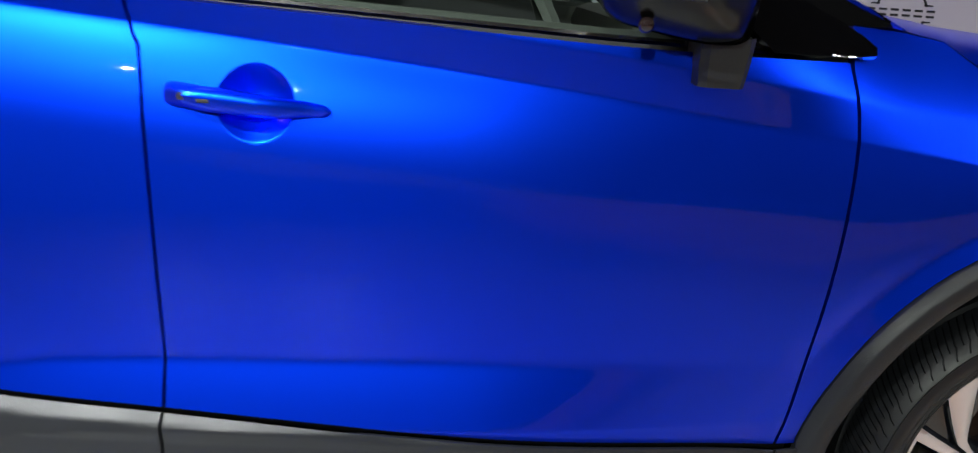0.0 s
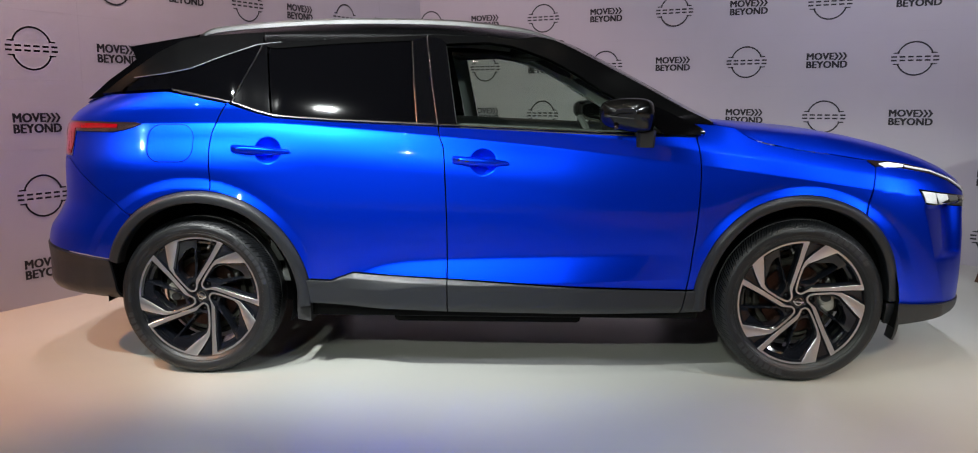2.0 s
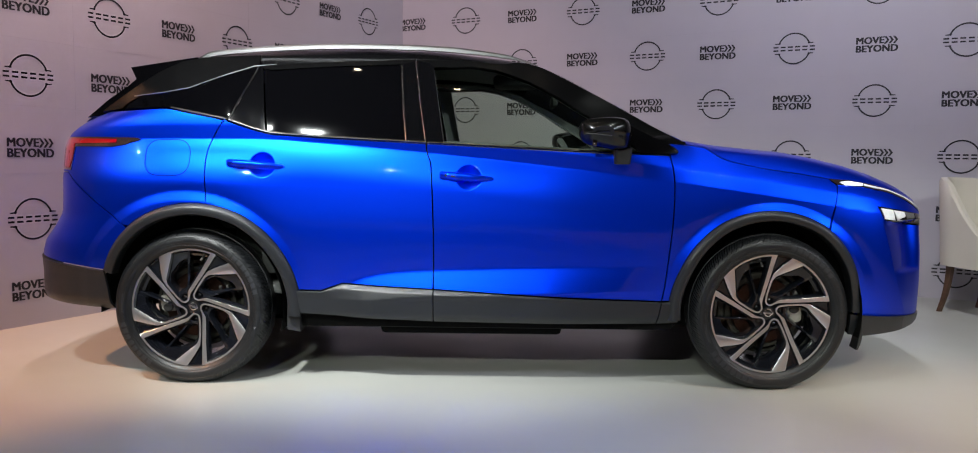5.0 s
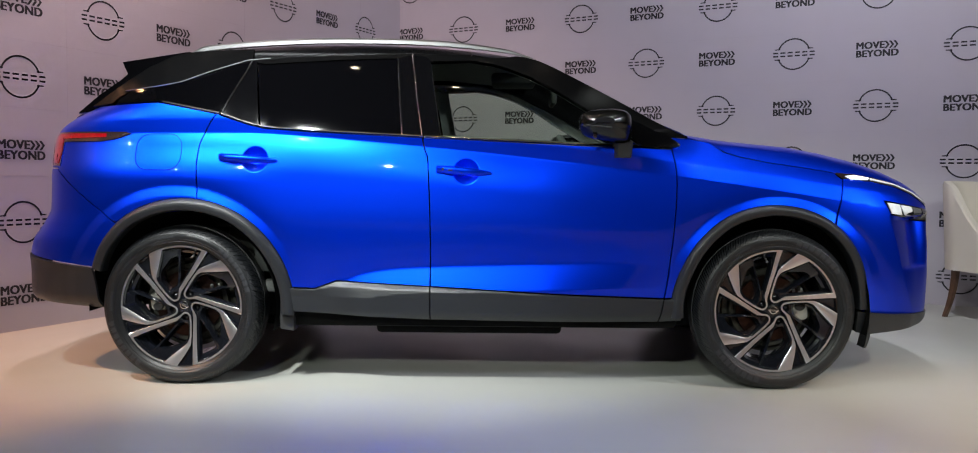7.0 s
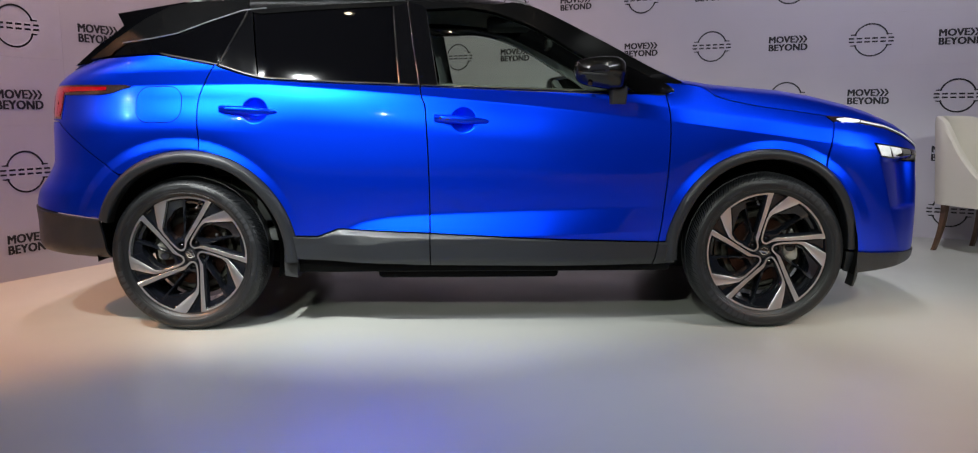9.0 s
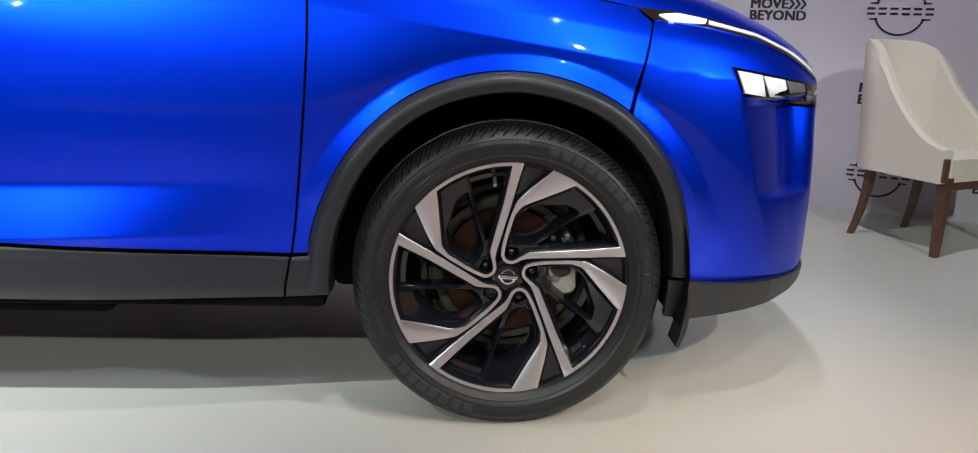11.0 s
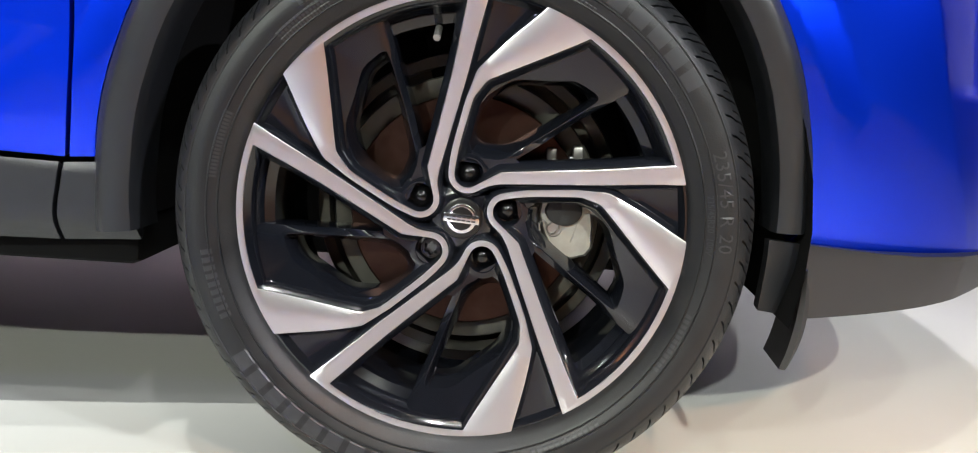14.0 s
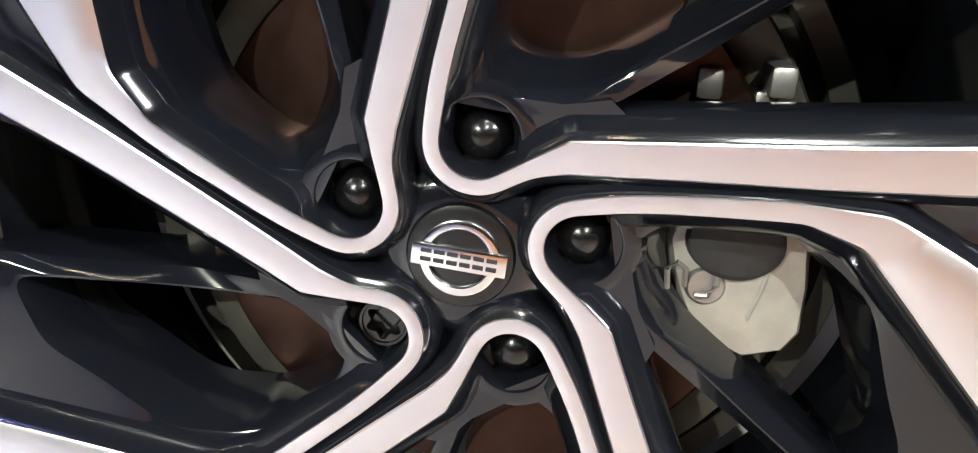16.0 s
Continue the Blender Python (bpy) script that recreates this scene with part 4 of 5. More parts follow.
def make_tyre():
    """Sidewalls with raised rings, and a tread cut into slanting blocks."""
    bm = bmesh.new()
    pitches, steps = 84, (0.0, 0.02, 0.035, 0.135, 0.15, 0.33, 0.51, 0.525, 0.595, 0.61, 0.8)
    side = []
    rings = (0.2910, 0.3025, 0.3275)
    for r, y in TYRE:
        for q in [q for q in rings if (side[-1][0] if side else 0) < q < r]:
            side += [(q - 0.0012, tyre_y(q - 0.0012)), (q - 0.0006, tyre_y(q) - 0.0011), (q + 0.0006, tyre_y(q) - 0.0011), (q + 0.0012, tyre_y(q + 0.0012))]
        side.append((r, y))
    crown = [(0.3605, 0.072), (0.361, 0.083), (0.3615, 0.084), (0.3535, 0.086), (0.3535, 0.094), (0.3625, 0.096), (0.363, 0.115), (0.363, 0.137),
             (0.3625, 0.156), (0.3535, 0.158), (0.3535, 0.166), (0.3615, 0.168), (0.3605, 0.180)]
    prof = side + crown + [(r, 0.252 - y) for r, y in side[::-1]]
    vs = []
    for k in range(pitches):
        for j, s in enumerate(steps):
            row = []
            for r, y in prof:
                outer = min(y, 0.252 - y)
                # long and short grooves in turn, slanting over the shoulder
                cut = (j in (2, 3) and r > 0.3375) or (j in (7, 8) and r > 0.3480)
                a = 2 * math.pi / pitches * (k + s) - 1.35 * outer * smooth(0.334, 0.345, r)
                if cut and outer < 0.085:
                    d = (-0.0035, 0.0035) if outer < 0.03 else (-0.0055, 0.0016)
                    r, y = r + d[0], y + d[1] * (1 if y < 0.126 else -1)
                row.append(bm.verts.new((r * math.cos(a), y, r * math.sin(a))))
            vs.append(row)
    n = len(vs)
    for k in range(n):
        a, b = vs[k], vs[(k + 1) % n]
        for i in range(len(prof) - 1):
            bm.faces.new((a[i], a[i + 1], b[i + 1], b[i]))
    return bm


def ring_text(text, r, middle, size, spread=1.0):
    """Raised letters that read clockwise on the sidewall, tops outward; middle in degrees."""
    d = bpy.data.curves.new("letters", "FONT")
    d.body, d.size, d.align_x, d.resolution_u, d.space_character = text, size, "CENTER", 2, spread
    ob = new("letters", d)
    me = bpy.data.meshes.new_from_object(ob.evaluated_get(bpy.context.evaluated_depsgraph_get()))
    bpy.data.objects.remove(ob)
    bm = bmesh.new()
    bm.from_mesh(me)
    for v in bm.verts:
        a, rr = radians(middle) - v.co.x / r, r + v.co.y
        v.co = (rr * math.cos(a), tyre_y(rr) - 0.0014, rr * math.sin(a))
    return bm


def ring_blocks(bm, r, a0, a1, count, h, fill=0.7):
    """A row of plain raised blocks along the sidewall."""
    for k in range(count):
        s = a0 + (a1 - a0) * k / count
        e = s + (a1 - a0) / count * fill
        rows = []
        for i in range(4):
            a = radians(s + (e - s) * i / 3)
            rows.append([((r + q) * math.cos(a), tyre_y(r + q) - (0.0009 if 0 < q < h else 0), (r + q) * math.sin(a)) for q in (-0.0005, 0.0008, h * 0.5, h - 0.0008, h + 0.0005)])
        grid(bm, rows)


def pol(r, a):
    return (r * math.cos(radians(a)), r * math.sin(radians(a)))


def face_y(x, z):
    r = math.hypot(x, z)
    return 0.064 - 0.030 * (min(r, 0.28) / 0.274) ** 1.4


LUG = (0.0079, 0.0562)


def ribbon():
    """Outer and inner edge of one silver loop: blade, turn round the bolt, slim spoke, rim."""
    def arcs(rad, a0, a1, n=20):
        return [(LUG[0] + rad * math.cos(radians(a0 + (a1 - a0) * k / n)), LUG[1] + rad * math.sin(radians(a0 + (a1 - a0) * k / n))) for k in range(n + 1)]

    def fill(pts, n=9):
        out = []
        for p, q in zip(pts, pts[1:]):
            out += [(p[0] + (q[0] - p[0]) * k / n, p[1] + (q[1] - p[1]) * k / n) for k in range(n)]
        return out
    o = fill([(0.096, 0.2566), (0.0555, 0.2185), (0.0190, 0.1828), (0.0043, 0.1459), (-0.0180, 0.0668)]) + arcs(0.0246, 155, 312) + fill([(0.0320, 0.0420), (0.0490, 0.0446), (0.16, 0.0472), (0.2694, 0.0499)])
    i = fill([(0.1468, 0.2218), (0.0860, 0.1940), (0.0312, 0.1702), (0.0150, 0.1500), (-0.0090, 0.0700)]) + arcs(0.0168, 150, 308) + fill([(0.0285, 0.0490), (0.0487, 0.0600), (0.15, 0.0652), (0.2570, 0.0712)])
    for line in (o, i):
        for turn in range(5):
            keep = list(line)
            for k in range(30, 65):
                line[k] = tuple((keep[k - 1][c] + 2 * keep[k][c] + keep[k + 1][c]) / 4 for c in (0, 1))
        for turn in range(1):
            keep = list(line)
            for k in range(3, 30):
                line[k] = tuple((keep[k - 1][c] + 2 * keep[k][c] + keep[k + 1][c]) / 4 for c in (0, 1))
    n = 16
    o += [pol(0.274, 10.5 + 59.0 * k / n) for k in range(n)]
    i += [pol(0.2665 - 0.001, 15.6 + 41.0 * k / n) for k in range(n)]
    return o, i


def swept(bm):
    """The loops lean a little forward round the hub, the slim spokes more than the blades' tips."""
    for v in bm.verts:
        x, y, z = v.co
        r, a = math.hypot(x, z), math.degrees(math.atan2(z, x))
        w = smooth(0.16, 0.26, r)
        tip = float(np.interp((a - 10.5) % 72, (0, 5.5, 46, 59.5, 72), (2.4, 2.8, 1.1, 1.0, 2.4)))
        x, z = pol(r, a + 2.1 * (1 - w) + tip * w)
        v.co = (x, y, z)
    return bm


def normals2(poly):
    n, out = len(poly), []
    for k in range(n):
        a, c = np.array(poly[k - 1]), np.array(poly[(k + 1) % n])
        t = (c - a) / (np.linalg.norm(c - a) + 1e-9)
        out.append(np.array((t[1], -t[0])))
    return out


def build_wheel():
    bm = bmesh.new()
    turned(bm, [(0.2725, 0.052), (0.2735, 0.040), (0.2725, 0.0355), (0.270, 0.0355), (0.267, 0.041), (0.263, 0.050), (0.252, 0.060), (0.246, 0.075), (0.243, 0.12), (0.238, 0.20),
                (0.262, 0.225), (0.262, 0.235), (0.232, 0.205), (0.234, 0.12), (0.238, 0.075)], 120, closed=True)
    wheel = part("wheel", bm, ALLOY_BLACK, CAR, "black and silver five twin-spoke alloy wheel")
    part("tyre", make_tyre(), RUBBER, wheel, "black low-profile tyre")
    o, i = ribbon()
    no, ni = normals2(o), normals2(i)
    # which way is outward for the outer loop
    so = 1 if sum(np.dot(no[k], np.array(o[k]) - np.mean(o, 0)) for k in range(len(o))) > 0 else -1
    si = 1 if sum(np.dot(ni[k], np.array(i[k]) - np.mean(i, 0)) for k in range(len(i))) > 0 else -1
    n = len(o)

    def at(p, d=0.0):
        return (p[0], face_y(*p) + d, p[1])

    bm = bmesh.new()
    rows = [[at(a, 0.0009), at(a + (b - a) * 0.05), at(a + (b - a) * 0.5, -0.0004), at(a + (b - a) * 0.95), at(b, 0.0009)] for a, b in ((np.array(p), np.array(q)) for p, q in zip(o, i))]
    grid(bm, rows + [rows[0]])
    bmesh.ops.remove_doubles(bm, verts=bm.verts, dist=1e-6)
    face = part("machined_face", swept(bm), MACHINED, wheel, "brushed silver spoke face")
    # black flanks of the loop
    bm = bmesh.new()
    for edge, nn, s, skirts in ((o, no, so, ((0, 0.0009), (0.0012, 0.0022), (0.0042, 0.0050), (0.0062, 0.0105), (0.0066, 0.030))), (i, ni, -si, ((0, 0.0009), (0.0010, 0.0016), (0.0048, 0.0062), (0.0068, 0.0085), (0.0094, 0.0120), (0.0106, 0.042)))):
        rows = []
        for k in range(n):
            rim = math.hypot(*edge[k]) > 0.262
            near = 0.30 if math.hypot(edge[k][0] - LUG[0], edge[k][1] - LUG[1]) < 0.021 else 1.0
            ring = []
            for w, d in skirts:
                p = np.array(edge[k]) + nn[k] * s * (0 if rim and edge is o else w * near)
                ring.append((p[0], face_y(*edge[k]) + d, p[1]))
            rows.append(ring)
        grid(bm, rows + [rows[0]])
    bmesh.ops.remove_doubles(bm, verts=bm.verts, dist=1e-6)
    body = part("spoke", swept(bm), ALLOY_BLACK, wheel, "gloss black spoke")

    def rot(p, deg=72):
        c, s = math.cos(radians(deg)), math.sin(radians(deg))
        return (p[0] * c - p[1] * s, p[0] * s + p[1] * c)

    # channel between one loop's blade and the next loop's slim spoke
    bm = bmesh.new()
    left = [(0.0985, 0.2520), (0.0555, 0.2185), (0.0190, 0.1828), (0.0043, 0.1459), (-0.0070, 0.1050), (-0.0180, 0.0668), (-0.020, 0.052)]
    right = [rot(p) for p in ((0.2670, 0.0499), (0.215, 0.049), (0.170, 0.0475), (0.140, 0.0468), (0.100, 0.0458), (0.0556, 0.0450), (0.040, 0.0415))]
    rows = []
    for a, b in zip(left, right):
        a, b = np.array(a), np.array(b)
        rows.append([(p[0], face_y(*p) + d, p[1]) for p, d in ((a, 0.0105), (a + (b - a) * 0.3, 0.0125), (a + (b - a) * 0.7, 0.0125), (b, 0.0105))])
    grid(bm, rows)
    channel = part("spoke_channel", swept(bm), ALLOY_BLACK, wheel)
    # plate round the window: dished facet, crest, strut and web, with a deep inner flank
    outer = [(0.0312, 0.1702), (0.0860, 0.1940), (0.1150, 0.2062), (0.1468, 0.2218), (0.2025, 0.1735), (0.2000, 0.1590), (0.1400, 0.1220), (0.1010, 0.0950), (0.0690, 0.0755), (0.0450, 0.0680), (0.0220, 0.0680), (-0.0030, 0.0715), (-0.0050, 0.0880), (0.0150, 0.1500)]
    crest = [(0.0330, 0.1545), (0.0620, 0.1725), (0.1020, 0.1712), (0.1350, 0.1728), (0.1620, 0.1560), (0.1640, 0.1480), (0.1120, 0.1125), (0.0770, 0.0908), (0.0550, 0.0765), (0.0450, 0.0730), (0.0260, 0.0742), (0.0130, 0.0790), (0.0075, 0.0950), (0.0205, 0.1400)]
    floor_edge = [(0.0390, 0.1520), (0.0640, 0.1665), (0.1020, 0.1652), (0.1320, 0.1662), (0.1530, 0.1530), (0.1535, 0.1485), (0.1180, 0.1270), (0.0900, 0.1110), (0.0640, 0.0945), (0.0490, 0.0890), (0.0260, 0.0905), (0.0150, 0.0985), (0.0150, 0.1120), (0.0270, 0.1420)]

    def loop(pts, soft):
        m = len(pts)
        out = [tuple(pts[j][c] + (pts[(j + 1) % m][c] - pts[j][c]) * q / 6 for c in (0, 1)) for j in range(m) for q in range(6)]
        for turn in range(soft):
            out = [tuple((out[j - 1][c] + 2 * out[j][c] + out[(j + 1) % len(out)][c]) / 4 for c in (0, 1)) for j in range(len(out))]
        return out
    lo, lc, lf = loop(outer, 0), loop(crest, 3), loop(floor_edge, 5)
    rise = loop([(0.013, 0), (0.0125, 0), (0.0125, 0), (0.0125, 0), (0.015, 0), (0.022, 0), (0.026, 0), (0.024, 0), (0.016, 0), (0.0125, 0), (0.0115, 0), (0.012, 0), (0.013, 0), (0.013, 0)], 3)
    high = loop([(0.0165, 0), (0.0155, 0), (0.0155, 0), (0.0155, 0), (0.017, 0), (0.018, 0), (0.018, 0), (0.018, 0), (0.0145, 0), (0.013, 0), (0.0125, 0), (0.013, 0), (0.0145, 0), (0.016, 0)], 3)
    rows = []
    for a, b, c, r, h in zip(lo, lc, lf, rise, high):
        ya, yb = face_y(*a) + r[0], face_y(*b) + h[0]
        a, b, c = np.array(a), np.array(b), np.array(c)
        m1, m2 = a + (b - a) * 0.88, b + (c - b) * 0.16
        rows.append([(p[0], y, p[1]) for p, y in ((a, ya + 0.045), (a, ya + 0.002), (a + (b - a) * 0.05, ya + 0.0003), (m1, ya + (yb - ya) * 0.92), (b, yb + 0.0006), (m2, yb + 0.004), (c, yb + 0.026), (c + (c - b) * 0.06, yb + 0.032), (c + (c - b) * 0.04, yb + 0.055))])
    bm = bmesh.new()
    grid(bm, rows + [rows[0]])
    bmesh.ops.remove_doubles(bm, verts=bm.verts, dist=1e-6)
    facet = part("spoke_facet", swept(bm), ALLOY_BLACK, wheel)
    # low web between bolt, strut and slim spoke
    bm = bmesh.new()
    hole = [(LUG[0] + 0.0205 * math.cos(radians(a)), LUG[1] + 0.0205 * math.sin(radians(a))) for a in range(70, -25, -10)]
    prism(bm, [(0.0240, 0.0752), (0.0450, 0.0735), (0.0650, 0.0765), (0.0720, 0.0700), (0.0560, 0.0640), (0.0487, 0.0600), (0.0300, 0.0485)] + hole[::-1],
          lambda a, b, d: (a, face_y(a, b) + 0.0125 + d, b), 0.03)
    web = part("spoke_web", swept(bm), ALLOY_BLACK, wheel)
    # bolt pocket with its nut
    bm = bmesh.new()
    prof = [(0.0300, 0.0785), (0.0270, 0.0722), (0.0200, 0.0700), (0.0190, 0.0703), (0.0184, 0.0716), (0.0178, 0.088), (0.0160, 0.094), (0.0, 0.094)]
    rows = []
    for k in range(33):
        a = 2 * math.pi * k / 32
        rows.append([(LUG[0] + r * math.cos(a), y, LUG[1] + r * math.sin(a)) for r, y in prof])
    grid(bm, rows)
    bmesh.ops.remove_doubles(bm, verts=bm.verts, dist=1e-6)
    pocket = part("bolt_pocket", swept(bm), ALLOY_BLACK, wheel)
    bm = bmesh.new()
    prof = [(0.0138, 0.093), (0.0138, 0.085), (0.0130, 0.0815), (0.0105, 0.0775), (0.006, 0.0742), (0.0022, 0.0730), (0.0, 0.0728)]
    rows = []
    for k in range(25):
        a = 2 * math.pi * k / 24
        rows.append([(LUG[0] + r * math.cos(a), y, LUG[1] + r * math.sin(a)) for r, y in prof])
    grid(bm, rows)
    bmesh.ops.remove_doubles(bm, verts=bm.verts, dist=1e-6)
    nut = part("wheel_nut", swept(bm), NUT, wheel, "black domed wheel nut")
    for k in range(1, 5):
        for ob in (face, body, channel, facet, web, pocket, nut):
            if k == 2 and ob is nut:
                continue
            c = ob.copy()
            scene.collection.objects.link(c)
            c.matrix_local = Matrix.Rotation(-radians(72 * k), 4, "Y")
    # the locking nut, with its star-shaped recess
    bm = bmesh.new()
    rows = []
    for k in range(61):
        a = 2 * math.pi * k / 60
        star = 0.0078 + 0.0014 * math.cos(6 * a)
        rows.append([(LUG[0] + r * math.cos(a), y, LUG[1] + r * math.sin(a)) for r, y in ((0.0132, 0.093), (0.0132, 0.0790), (0.0124, 0.0778), (0.0112, 0.0778), (0.0108, 0.0790), (star + 0.0006, 0.0790), (star, 0.0798), (star, 0.0850), (0.0, 0.0850))])
    grid(bm, rows)
    bmesh.ops.remove_doubles(bm, verts=bm.verts, dist=1e-6)
    part("locking_nut", swept(bm), NUT, wheel, "black locking nut with star recess").matrix_local = Matrix.Rotation(-radians(144), 4, "Y")
    # hub plate and centre cap
    bm = bmesh.new()
    turned(bm, [(0.0, 0.0720), (0.027, 0.0720), (0.034, 0.0735), (0.042, 0.0775), (0.047, 0.083), (0.080, 0.088), (0.085, 0.12), (0.0, 0.13)], 60)
    part("hub_plate", bm, ALLOY_BLACK, wheel)
    bm = bmesh.new()
    turned(bm, [(0.0, 0.0690), (0.0225, 0.0690), (0.0250, 0.0698), (0.0262, 0.0720), (0.0264, 0.0770)], 60)
    tilt = Matrix.Rotation(radians(4.2), 4, "Y")
    part("centre_cap", bm, CAP, wheel, "satin black centre cap")
    bm = bmesh.new()
    turned(bm, [(0.0140, 0.0690), (0.0143, 0.0674), (0.0150, 0.0669), (0.0178, 0.0669), (0.0187, 0.0674), (0.0190, 0.0690)], 60)
    part("cap_ring", bm, CHROME, wheel, "chrome ring emblem").matrix_local = tilt
    bm = bmesh.new()
    box(bm, -0.0226, 0.0656, -0.0056, 0.0226, 0.0690, 0.0056, 0.0008)
    part("cap_bar", bm, CHROME, wheel, "chrome bar emblem").matrix_local = tilt
    for k in range(6):
        bm = bmesh.new()
        x = -0.0155 + 0.0062 * k
        for z in (-0.0031, 0.0011):
            box(bm, x - 0.0025, 0.0652, z, x + 0.0025, 0.0658, z + 0.0020)
        part("cap_mark", bm, MATT, wheel).matrix_local = tilt
    # sidewall lettering and plain blocks
    part("size_marking", ring_text("235/45 R 20", 0.3060, 8.5, 0.0225, 1.06), RUBBER_L, wheel, "raised rubber size marking", False)
    part("small_marking", ring_text("235/45R20  100V", 0.2930, 3.5, 0.0100), RUBBER_L, wheel, "", False)
    part("small_marking", ring_text("RADIAL   TUBELESS", 0.2905, 38, 0.0090), RUBBER_L, wheel, "", False)
    for mid in (54, 234):
        for k in range(8):
            bm = bmesh.new()
            a0 = mid + 22 - 44 * k / 8
            ring_blocks(bm, 0.3050, a0, a0 - 44 / 8, 1, 0.0205, 0.72)
            part("brand_block", bm, RUBBER_L, wheel)
    for r, a0, a1, c, h in ((0.2900, 76, 60, 14, 0.005), (0.2905, 136, 122, 16, 0.006), (0.2985, 136, 122, 14, 0.006), (0.3090, 128, 114, 9, 0.008), (0.2950, 172, 156, 18, 0.009), (0.2925, -18, -34, 12, 0.006), (0.3180, 104, 84, 12, 0.011), (0.2950, -52, -70, 12, 0.006), (0.3000, 205, 188, 9, 0.012)):
        bm = bmesh.new()
        ring_blocks(bm, r, a0, a1, c, h, 0.62)
        part("small_marking", bm, RUBBER_L, wheel)
    bm = bmesh.new()
    tube(bm, [(0.2 * math.cos(radians(101)), 0.075, 0.235 * math.sin(radians(101))), (0.2 * math.cos(radians(101)), 0.055, 0.222 * math.sin(radians(101)))], 0.0045, 10)
    part("valve", bm, STEEL, wheel, "steel tyre valve")
    return wheel


CAP = material("satin_cap_black", (0.004, 0.004, 0.0045), 0.30, 0, grain=0.3, grain_scale=300)
NUT = material("black_nut_coating", (0.003, 0.003, 0.0035), 0.22, 0, grain=0.3, grain_scale=200)
SHIELD = material("dull_brake_shield", (0.10, 0.097, 0.083), 0.5, 0.7, grain=0.4, grain_scale=50, stain=0.3, stain_scale=12)
RUBBER_L = material("raised_rubber_lettering", (0.026, 0.027, 0.031), 0.40, 0, grain=0.3, grain_scale=200)
front_wheel = build_wheel()
front_wheel.location = (F_HUB, 0.0, HUB_Z)
copy_thing(front_wheel, Matrix.Translation((R_HUB, 0.0, HUB_Z)) @ Matrix.Rotation(radians(21), 4, "Y"))
for x, a in ((R_HUB, 40), (F_HUB, 10)):
    copy_thing(front_wheel, Matrix.Translation((x, 2 * YC, HUB_Z)) @ Matrix.Rotation(math.pi, 4, "Z") @ Matrix.Rotation(radians(a), 4, "Y"))


